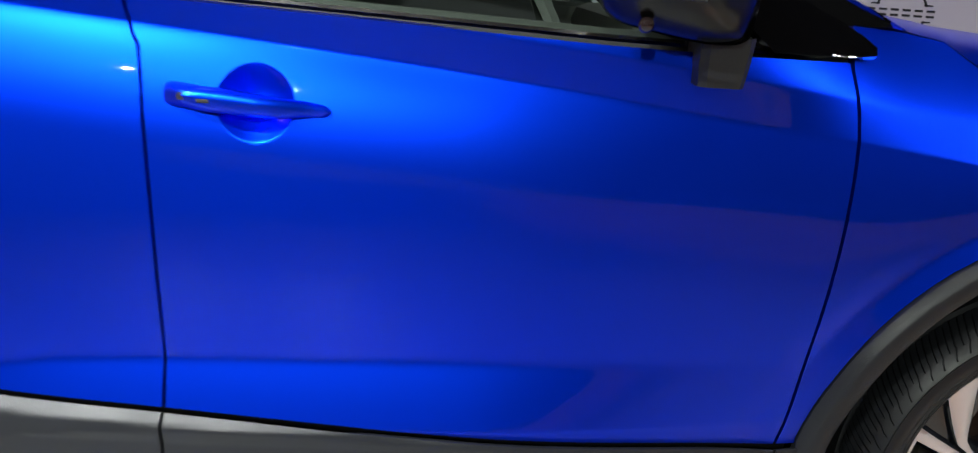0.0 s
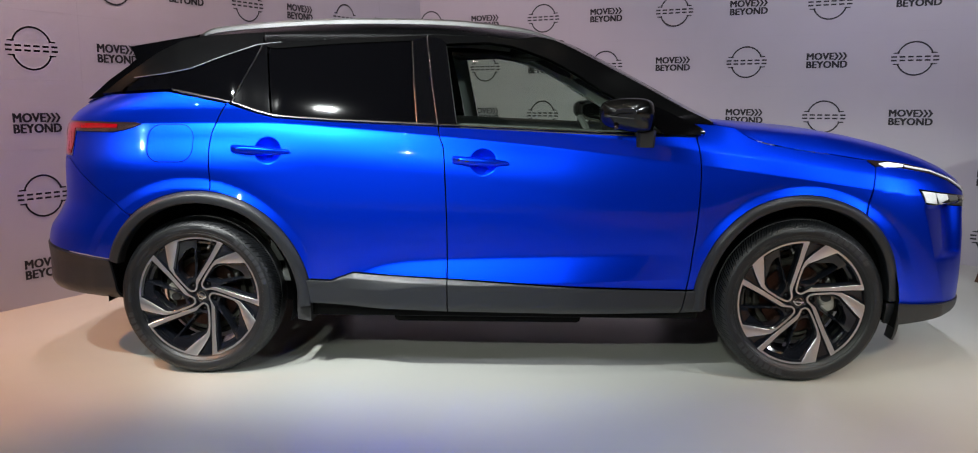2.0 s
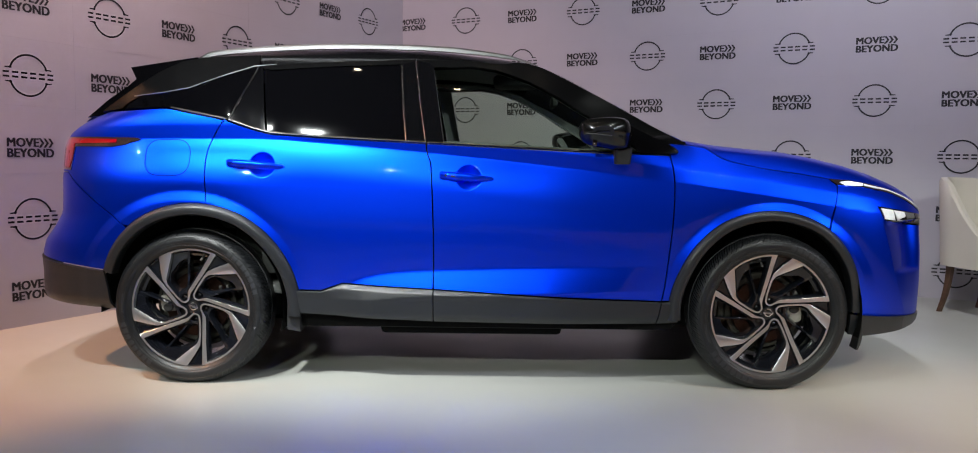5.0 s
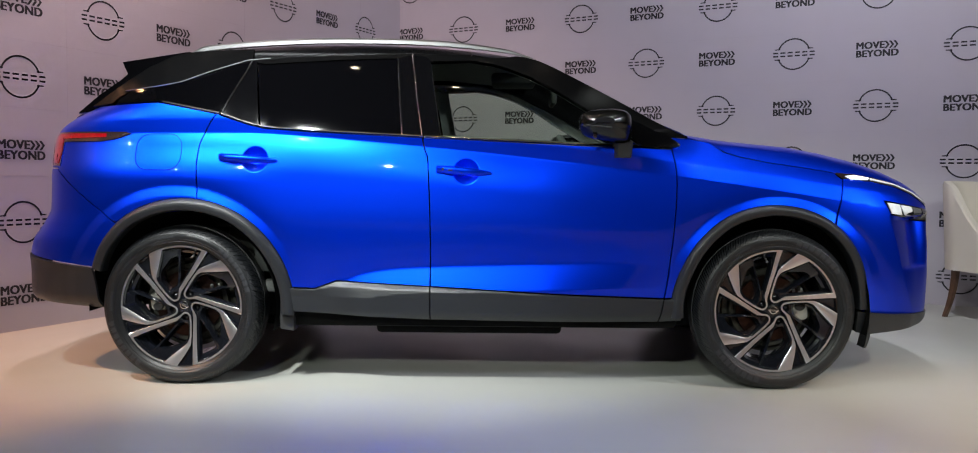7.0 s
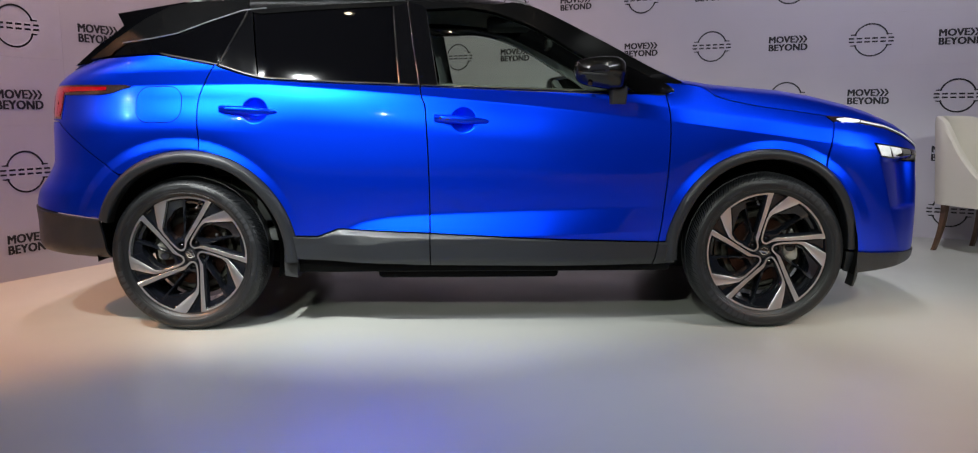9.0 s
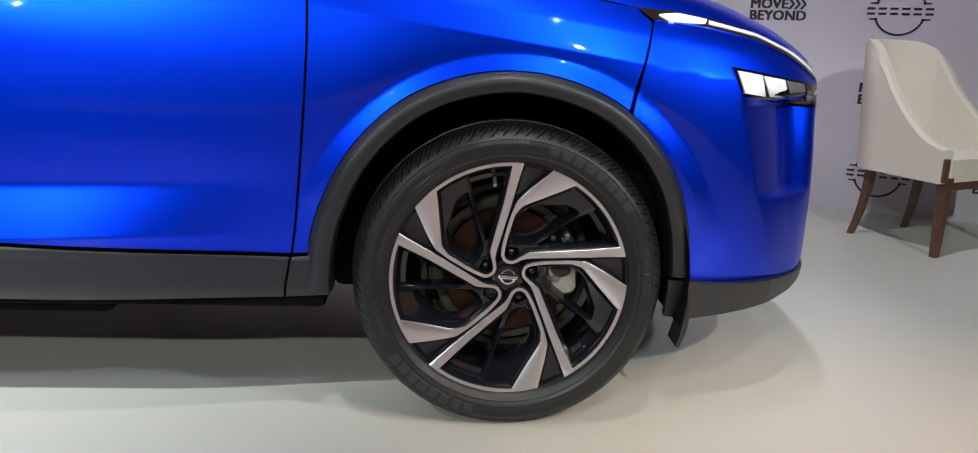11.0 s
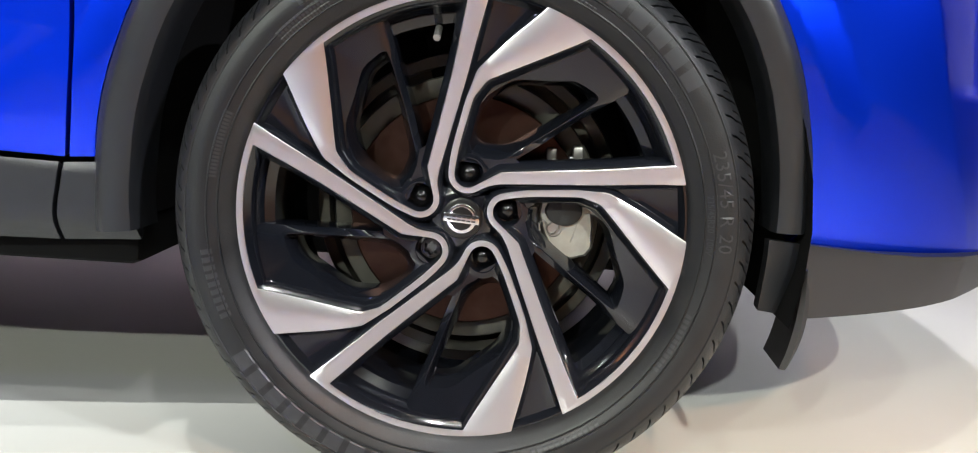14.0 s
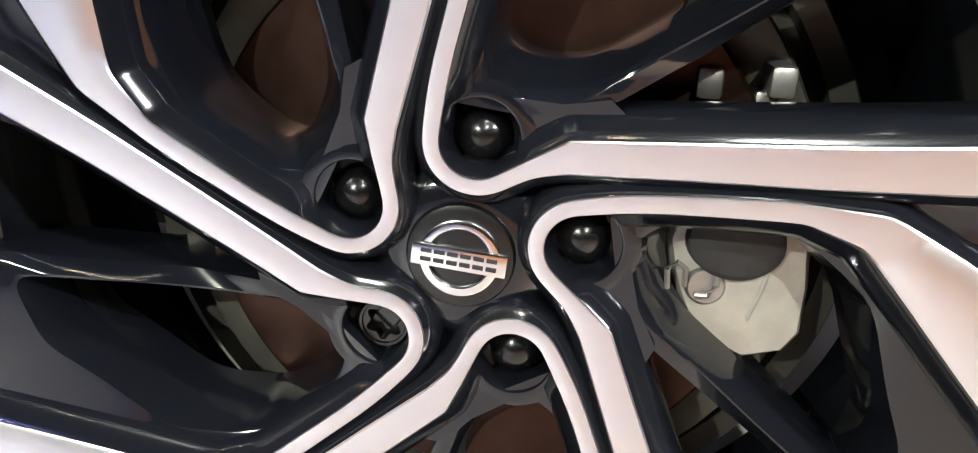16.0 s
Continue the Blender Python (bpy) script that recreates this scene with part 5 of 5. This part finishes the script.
def brakes(hub_x, angle, side):
    """Disc, caliper and suspension parts seen between the spokes."""
    def place(ob):
        ob.matrix_world = Matrix.Translation((hub_x, 0 if side > 0 else 2 * YC, HUB_Z)) @ Matrix.Diagonal((1, side, 1, 1))
        return ob
    bm = bmesh.new()
    turned(bm, [(0.085, 0.118), (0.088, 0.128), (0.150, 0.128), (0.152, 0.130), (0.152, 0.152), (0.0, 0.152)], 72)
    d = place(part("brake_disc", bm, DISC, CAR, "rusty brown steel brake disc"))
    bm = bmesh.new()
    turned(bm, [(0.0, 0.108), (0.075, 0.108), (0.083, 0.112), (0.085, 0.13)], 48)
    place(part("disc_bell", bm, STEEL, d))
    # cast caliper: rounded block, seam, recess with its wire clip
    shape = [(0.098, 0.030), (0.150, 0.034), (0.164, 0.022), (0.168, -0.010), (0.168, -0.036), (0.161, -0.047), (0.141, -0.053), (0.124, -0.046), (0.110, -0.033), (0.104, -0.021), (0.098, -0.006), (0.094, 0.012)]
    turn = radians(angle + 12)
    if abs(angle) > 90:
        turn = math.pi
    def put(x, z, y):
        return (x * math.cos(turn) - z * math.sin(turn), y, x * math.sin(turn) + z * math.cos(turn))
    ring = [shape[j // 3] if j % 3 == 0 else tuple(shape[j // 3][c] + (shape[(j // 3 + 1) % 12][c] - shape[j // 3][c]) * (j % 3) / 3 for c in (0, 1)) for j in range(36)]
    mid = (0.134, -0.010)
    rows = []
    for f, y in ((1.0, 0.170), (1.0, 0.116), (0.965, 0.106), (0.88, 0.100), (0.5, 0.097), (0.02, 0.0965)):
        rows.append([put(mid[0] + (x - mid[0]) * f, mid[1] + (z - mid[1]) * f, y) for x, z in ring])
    bm = bmesh.new()
    vs = grid(bm, rows, closed=True)
    bm.faces.new(vs[-1])
    c = place(part("brake_caliper", bm, CALIPER, CAR, "cast grey brake caliper"))
    bm = bmesh.new()
    tube(bm, [put(x, z, y) for x, z, y in ((0.148, 0.028, 0.1035), (0.146, 0.002, 0.0975), (0.143, -0.012, 0.0968), (0.139, -0.026, 0.0975), (0.140, -0.046, 0.1035))], 0.0014, 6)
    place(part("casting_seam", bm, CALIPER, c))
    bm = bmesh.new()
    tube(bm, [put(x, z, 0.094) for x, z in ((0.0985, -0.014), (0.0975, -0.004), (0.102, 0.0), (0.106, -0.003), (0.1065, -0.012))], 0.0016, 6)
    tube(bm, [put(x, z, y) for x, z, y in ((0.122, 0.012, 0.095), (0.1215, -0.010, 0.0935), (0.118, -0.0155, 0.0935), (0.112, -0.0165, 0.0945))], 0.0016, 6)
    place(part("retaining_clip", bm, STEEL, c))
    bm = bmesh.new()
    rows = []
    for j in range(21):
        a = 2 * math.pi * j / 20
        rows.append([put(0.117 + r * math.cos(a), -0.012 + r * math.sin(a), y) for r, y in ((0.0, 0.0962), (0.0085, 0.0958), (0.0098, 0.097), (0.0105, 0.100))])
    grid(bm, rows)
    place(part("caliper_boss", bm, STEEL, c))
    bm = bmesh.new()
    rows = []
    for j in range(29):
        a = 2 * math.pi * j / 28
        rows.append([put(0.128 + r * math.cos(a), 0.012 + r * 0.8 * math.sin(a), y) for r, y in ((0.0, 0.0905), (0.019, 0.0905), (0.0225, 0.0925), (0.0240, 0.100))])
    grid(bm, rows)
    place(part("piston_housing", bm, MATT, c, "dark piston housing"))
    bm = bmesh.new()
    box(bm, 0.128, 0.098, -0.060, 0.134, 0.106, -0.051, 0.001)
    for v in bm.verts:
        v.co = put(v.co.x, v.co.z, v.co.y)
    place(part("bleed_screw", bm, STEEL, c))
    for px, pz in ((0.102, 0.074), (0.136, 0.077)):
        bm = bmesh.new()
        box(bm, px, 0.12, pz, px + 0.013, 0.15, pz + 0.016, 0.003)
        box(bm, px - 0.004, 0.13, pz - 0.010, px + 0.006, 0.15, pz + 0.002, 0.002)
        place(part("bracket_bolt", bm, STEEL, CAR))
    bm = bmesh.new()
    tube(bm, [(-0.05, 0.21, 0.32), (-0.03, 0.20, 0.12), (-0.02, 0.19, -0.02)], 0.028, 12)
    place(part("damper", bm, DARK, CAR))
    bm = bmesh.new()
    turned(bm, [(0.150, 0.150), (0.156, 0.146), (0.176, 0.146), (0.178, 0.150), (0.178, 0.185), (0.190, 0.188), (0.192, 0.172), (0.206, 0.172), (0.208, 0.176), (0.208, 0.215)], 60)
    place(part("backing_plate", bm, SHIELD, CAR))


for hx, ang in ((F_HUB, -12), (R_HUB, 168)):
    for side in (1, -1):
        brakes(hx, ang, side)

# ---------------------------------------------------------------- handles, mirrors, fuel flap


def handle(cx, cz, x0, x1, z0, z1):
    """A grip that stands off the door: blunt behind, drawn out ahead, with a crest along its upper third."""
    def make(bm):
        rows = []
        n = 36
        base = flank(cx - 0.09, cz)
        for k in range(n + 1):
            s = k / n
            x = x0 + (x1 - x0) * s
            z = z0 + (z1 - z0) * s
            up = 0.0185 * min(1.0, 0.80 + s / 0.07) * (1 - max(s - 0.25, 0) ** 1.8 * 1.05)
            dn = 0.0190 * min(1.0, 0.80 + s / 0.07) * (1 - max(s - 0.45, 0) ** 2.0 * 1.75)
            tip = max(0.2, max(0, 1 - max(0, (s - 0.95) / 0.05) ** 2) ** 0.5)
            up, dn = max(up * tip, 0.0012), max(dn * tip, 0.0012)
            lift = 0.006 + 0.024 * smooth(-0.03, 0.16, s) * (1 - smooth(0.55, 1.02, s))
            back = 0.006 - 0.016 * smooth(0.12, 0.24, s) * (1 - smooth(0.70, 0.88, s))
            ring = []
            for f, d in ((1.0, 0.0), (0.93, 0.55), (0.62, 0.90), (0.28, 1.0), (-0.25, 0.93), (-0.68, 0.70), (-0.94, 0.36), (-1.0, 0.0)):
                ring.append((x, base + back - (lift + back) * d, z + (up if f > 0 else dn) * f))
            rows.append(ring)
        vs = grid(bm, rows, closed=True)
        bm.faces.new(vs[0])
        bm.faces.new(vs[-1])
    return make


both_bm("door_handle", handle(1.253, 0.957, 1.149, 1.394, 0.973, 0.958), PAINT, front_door, "body-coloured door handle")
both_bm("door_handle", handle(0.319, 1.005, 0.188, 0.447, 1.019, 1.007), PAINT, rear_door, "body-coloured door handle")


def lock(bm):
    y = flank(1.163, 0.957) - 0.0255
    bmesh.ops.create_cone(bm, cap_ends=True, segments=16, radius1=0.007, radius2=0.006, depth=0.006, matrix=pose(1.180, y, 0.9745, 90, 0, 0))


both_bm("door_lock", lock, CHROME, front_door, "small chrome lock")


def slot(bm):
    y = flank(1.163, 0.957) - 0.0295
    box(bm, 1.203, y - 0.0005, 0.9660, 1.222, y + 0.004, 0.9720, 0.001)


both_bm("handle_button", slot, MATT, front_door)


def rounded(cx, cz, w, h, r, n=6):
    out = []
    for qx, qz, a0 in ((1, 1, 0), (-1, 1, 90), (-1, -1, 180), (1, -1, 270)):
        for k in range(n + 1):
            a = radians(a0 + 90 * k / n)
            out.append((cx + qx * (w - r) + r * math.cos(a), cz + qz * (h - r) + r * math.sin(a)))
    return out


def flap_gap(bm):
    o, i = rounded(-0.085, 1.042, 0.104, 0.082, 0.06), rounded(-0.085, 1.042, 0.1005, 0.0785, 0.057)
    rows = [[(x, flank(x, z) - 0.0009, z) for x, z in (p, q)] for p, q in zip(o, i)]
    grid(bm, rows + [rows[0]])


both_bm("flap_gap", flap_gap, SHUT, quarter, "thin dark gap round the fuel flap")


def mirror_shell(bm):
    # rings from the root outwards: flat underside, straight front, pointed rear tip
    rows = []
    outline = curve([(-0.117, 0.030), (-0.100, 0.054), (-0.050, 0.067), (0.020, 0.072), (0.078, 0.066), (0.104, 0.045), (0.111, 0.004), (0.108, -0.040), (0.098, -0.066), (0.050, -0.072), (-0.030, -0.060), (-0.088, -0.045), (-0.115, -0.014), (-0.117, 0.030)], 4)
    for k in range(15):
        s = k / 14
        y = 0.050 - 0.185 * s
        e = (1 - (2 * max(s - 0.5, 0)) ** 3.0 * 0.62) * (0.74 + 0.26 * smooth(0, 0.4, s))
        cx, cz = 1.906 - 0.036 * s, 1.161 + 0.006 * s
        rows.append([(cx + px * e, y + (0.030 * smooth(0.01, -0.06, pz) if s > 0.5 else 0), cz + pz * e) for px, pz in outline])
    vs = grid(bm, rows, closed=True)
    bm.faces.new(vs[0])
    bm.faces.new(vs[-1])


mirror = both_bm("wing_mirror", mirror_shell, SATIN, None, "gloss black wing mirror")


def mirror_foot(bm):
    rows = []
    for s in (0, 0.25, 0.5, 0.75, 1.0):
        z = 1.102 - 0.073 * s
        w = 0.040 - 0.005 * s * s
        y0, y1 = -0.030 + 0.010 * s, 0.06
        x = 1.972 - 0.002 * s
        rows.append([(x - w, y0 + 0.01, z), (x - w * 0.7, y0, z), (x + w * 0.7, y0, z), (x + w * 0.95, y0 + 0.012, z), (x + w * 0.95, y1, z), (x - w, y1, z)])
    vs = grid(bm, rows, closed=True)
    bm.faces.new(vs[-1])


both_bm("mirror_foot", mirror_foot, MATT, mirror, "black plastic mirror foot")


def mirror_line(bm):
    tube(bm, [(1.795, -0.118, 1.163), (1.84, -0.137, 1.158), (1.90, -0.137, 1.152)], 0.003, 6)


both_bm("indicator_strip", mirror_line, MATT, mirror)


def mirror_lens(bm):
    bmesh.ops.create_uvsphere(bm, u_segments=12, v_segments=8, radius=0.011, matrix=pose(1.835, -0.085, 1.116))


both_bm("mirror_camera", mirror_lens, LENS_DARK, mirror, "small camera lens")


# ---------------------------------------------------------------- cabin


def rounded_box(name, dims, mat, label="", bevel=0.03, m=None, parent=None):
    bm = bmesh.new()
    box(bm, *dims, bevel)
    if m:
        bmesh.ops.transform(bm, matrix=m, verts=bm.verts)
    return part(name, bm, mat, parent or CAR, label)


bm = bmesh.new()
rows = []
for k in range(20):
    x = -0.30 + 1.80 * k / 19
    z = min(roof_z(x) - 0.03, 1.54)
    rows.append([(x, 0.34 + (2 * YC - 0.68) * i / 8, z) for i in range(9)])
grid(bm, rows)
part("headliner", bm, HEADCLOTH, CAR, "grey cloth roof lining")


def door_card(bm):
    rows = []
    for k in range(30):
        x = 0.30 + 1.75 * k / 29
        z = belt(x) + 0.012
        y = cabin(x, z) + 0.03
        rows.append([(x, y + 0.05, 0.5), (x, y + 0.045, z - 0.12), (x, y + 0.03, z - 0.015), (x, y + 0.012, z), (x, y, z), (x, y, z - 0.03)])
    grid(bm, rows)


both_bm("door_card", door_card, TRIM, None, "dark grey inner door card")
rounded_box("dashboard", (1.92, 0.20, 0.86, 2.36, 2 * YC - 0.20, 1.10), TRIM, "dark dashboard", 0.05)
rounded_box("cabin_floor", (0.2, 0.15, 0.40, 2.2, 2 * YC - 0.15, 0.46), TRIM, "", 0.02)


def seat(y, x):
    base = rounded_box("front_seat", (x, y - 0.24, 0.55, x + 0.50, y + 0.24, 0.74), TRIM, "dark upholstered seat", 0.06)
    rounded_box("seat_back", (-0.09, -0.24, 0.0, 0.07, 0.24, 0.62), TRIM, "", 0.06, pose(x + 0.02, y, 0.70, 0, -16, 0), base)
    rounded_box("headrest", (-0.05, -0.13, 0.0, 0.05, 0.13, 0.19), TRIM, "", 0.04, pose(x - 0.16, y, 1.31, 0, -12, 0), base)


for y in (0.52, 2 * YC - 0.52):
    seat(y, 0.98)
    seat(y, 0.12)
bm = bmesh.new()
rows = []
for k in range(29):
    a = 2 * math.pi * k / 28
    c = Vector((1.80, 0.52, 0.98))
    u, v = Vector((0, 1, 0)), Vector((-0.42, 0, 0.91))
    ctr = c + 0.18 * (u * math.cos(a) + v * math.sin(a))
    nrm = (ctr - c).normalized()
    w = u.cross(v)
    rows.append([ctr + 0.016 * (nrm * math.cos(b) + w * math.sin(b)) for b in (0, 1.05, 2.09, 3.14, 4.19, 5.24)])
grid(bm, rows, closed=True)
part("steering_wheel", bm, TRIM, CAR, "dark steering wheel")
bm = bmesh.new()
box(bm, 1.70, YC - 0.13, 1.335, 1.73, YC + 0.13, 1.40, 0.012)
tube(bm, [(1.715, YC, 1.39), (1.70, YC, 1.45)], 0.012, 8)
part("rear_view_mirror", bm, TRIM, CAR)
bm = bmesh.new()
box(bm, 1.38, YC - 0.14, 1.44, 1.62, YC + 0.14, 1.50, 0.02)
part("overhead_console", bm, TRIM, CAR)

# ---------------------------------------------------------------- the tub chair beside the car
chair = tagged(new("tub_chair"), "cream upholstered tub chair with dark walnut legs", "chair")
CF, CS = Vector((0.42, -0.9075, 0)), Vector((0.9075, 0.42, 0))
chair.matrix_world = Matrix((CS, CF, Vector((0, 0, 1)))).transposed().to_4x4()
chair.location = (4.828, 2.046, 0)


def shell_path(s):
    """Plan of the shell from one front end round the back to the other; s from -1 to 1."""
    a = abs(s)
    if a > 0.52:
        t = (a - 0.52) / 0.48
        x, v = 0.225 + 0.055 * t, -0.08 + 0.36 * t
    else:
        g = radians(90 * a / 0.52)
        x, v = 0.225 * math.sin(g) ** 0.8, -0.27 + 0.19 * (1 - math.cos(g))
    return math.copysign(x, s), v


shell_rim = spline(0.0, 0.950, 0.22, 0.945, 0.36, 0.915, 0.46, 0.84, 0.58, 0.715, 0.72, 0.60, 0.86, 0.52, 1.0, 0.485)


def shell_top(s):
    return shell_rim(abs(s))


bm = bmesh.new()
rows = []
for k in range(49):
    s = -1 + 2 * k / 48
    x, v = shell_path(s)
    xa, va = shell_path(max(s - 0.02, -1))
    xb, vb = shell_path(min(s + 0.02, 1))
    t = Vector((xb - xa, vb - va)).normalized()
    nx, nv = -t.y, t.x
    top = shell_top(s)
    lean = 0.10 * (1 - min(abs(s) / 0.5, 1))
    ring = []
    for side, z in ((-1, 0.335), (-1, 0.5), (-1, 0.75), (-1, 0.97), (-0.6, 1.0), (0.6, 1.0), (1, 0.97), (1, 0.75), (1, 0.5), (1, 0.335)):
        zz = 0.335 + (top - 0.335) * (z - 0.335) / 0.665
        back = -lean * (zz - 0.335) * 1.1
        ring.append((x + nx * 0.03 * side, v + nv * 0.03 * side + back, zz))
    rows.append(ring)
vs = grid(bm, rows, closed=True)
bm.faces.new(vs[0])
bm.faces.new(vs[-1])
part("backrest", bm, FABRIC, chair)
bm = bmesh.new()
rows = []
for i in range(13):
    v = -0.22 + 0.51 * i / 12
    w = 0.205 + 0.045 * i / 12
    rows.append([(w * (-1 + 2 * j / 12), v, 0.44 + 0.03 * (1 - (2 * j / 12 - 1) ** 4) * (1 - (2 * i / 12 - 1) ** 6)) for j in range(13)])
vs = grid(bm, rows)
edge = [e for e in bm.edges if len(e.link_faces) == 1]
ret = bmesh.ops.extrude_edge_only(bm, edges=edge)
for v in ret["geom"]:
    if isinstance(v, bmesh.types.BMVert):
        v.co.z = 0.34
part("seat", bm, FABRIC, chair)


def chair_leg(x, v, dx, dv, size):
    bm = bmesh.new()
    rows = []
    for k in range(6):
        s = k / 5
        h = size * (1 - 0.35 * s)
        bend = s * s
        cx, cv, z = x + dx * bend, v + dv * bend, 0.36 * (1 - s)
        rows.append([(cx - h, cv - h, z), (cx + h, cv - h, z), (cx + h, cv + h, z), (cx - h, cv + h, z)])
    vs = grid(bm, rows, closed=True)
    bm.faces.new(vs[0])
    bm.faces.new(vs[-1])
    part("leg", bm, WOOD, chair, "dark walnut leg", False)


chair_leg(-0.250, 0.268, 0.0, 0.0, 0.024)
chair_leg(0.250, 0.268, 0.0, 0.0, 0.024)
chair_leg(-0.190, -0.155, -0.015, -0.06, 0.020)
chair_leg(0.190, -0.155, 0.015, -0.06, 0.020)
bm = bmesh.new()
box(bm, -0.25, 0.255, 0.30, 0.25, 0.28, 0.365, 0.006)
part("front_rail", bm, WOOD, chair, "dark walnut rail")
for sx in (-1, 1):
    bm = bmesh.new()
    box(bm, sx * 0.282 - 0.018, 0.262, 0.0 + 0.34, sx * 0.282 + 0.018, 0.29, 0.445, 0.006)
    part("arm_front", bm, WOOD, chair, "dark walnut arm end")
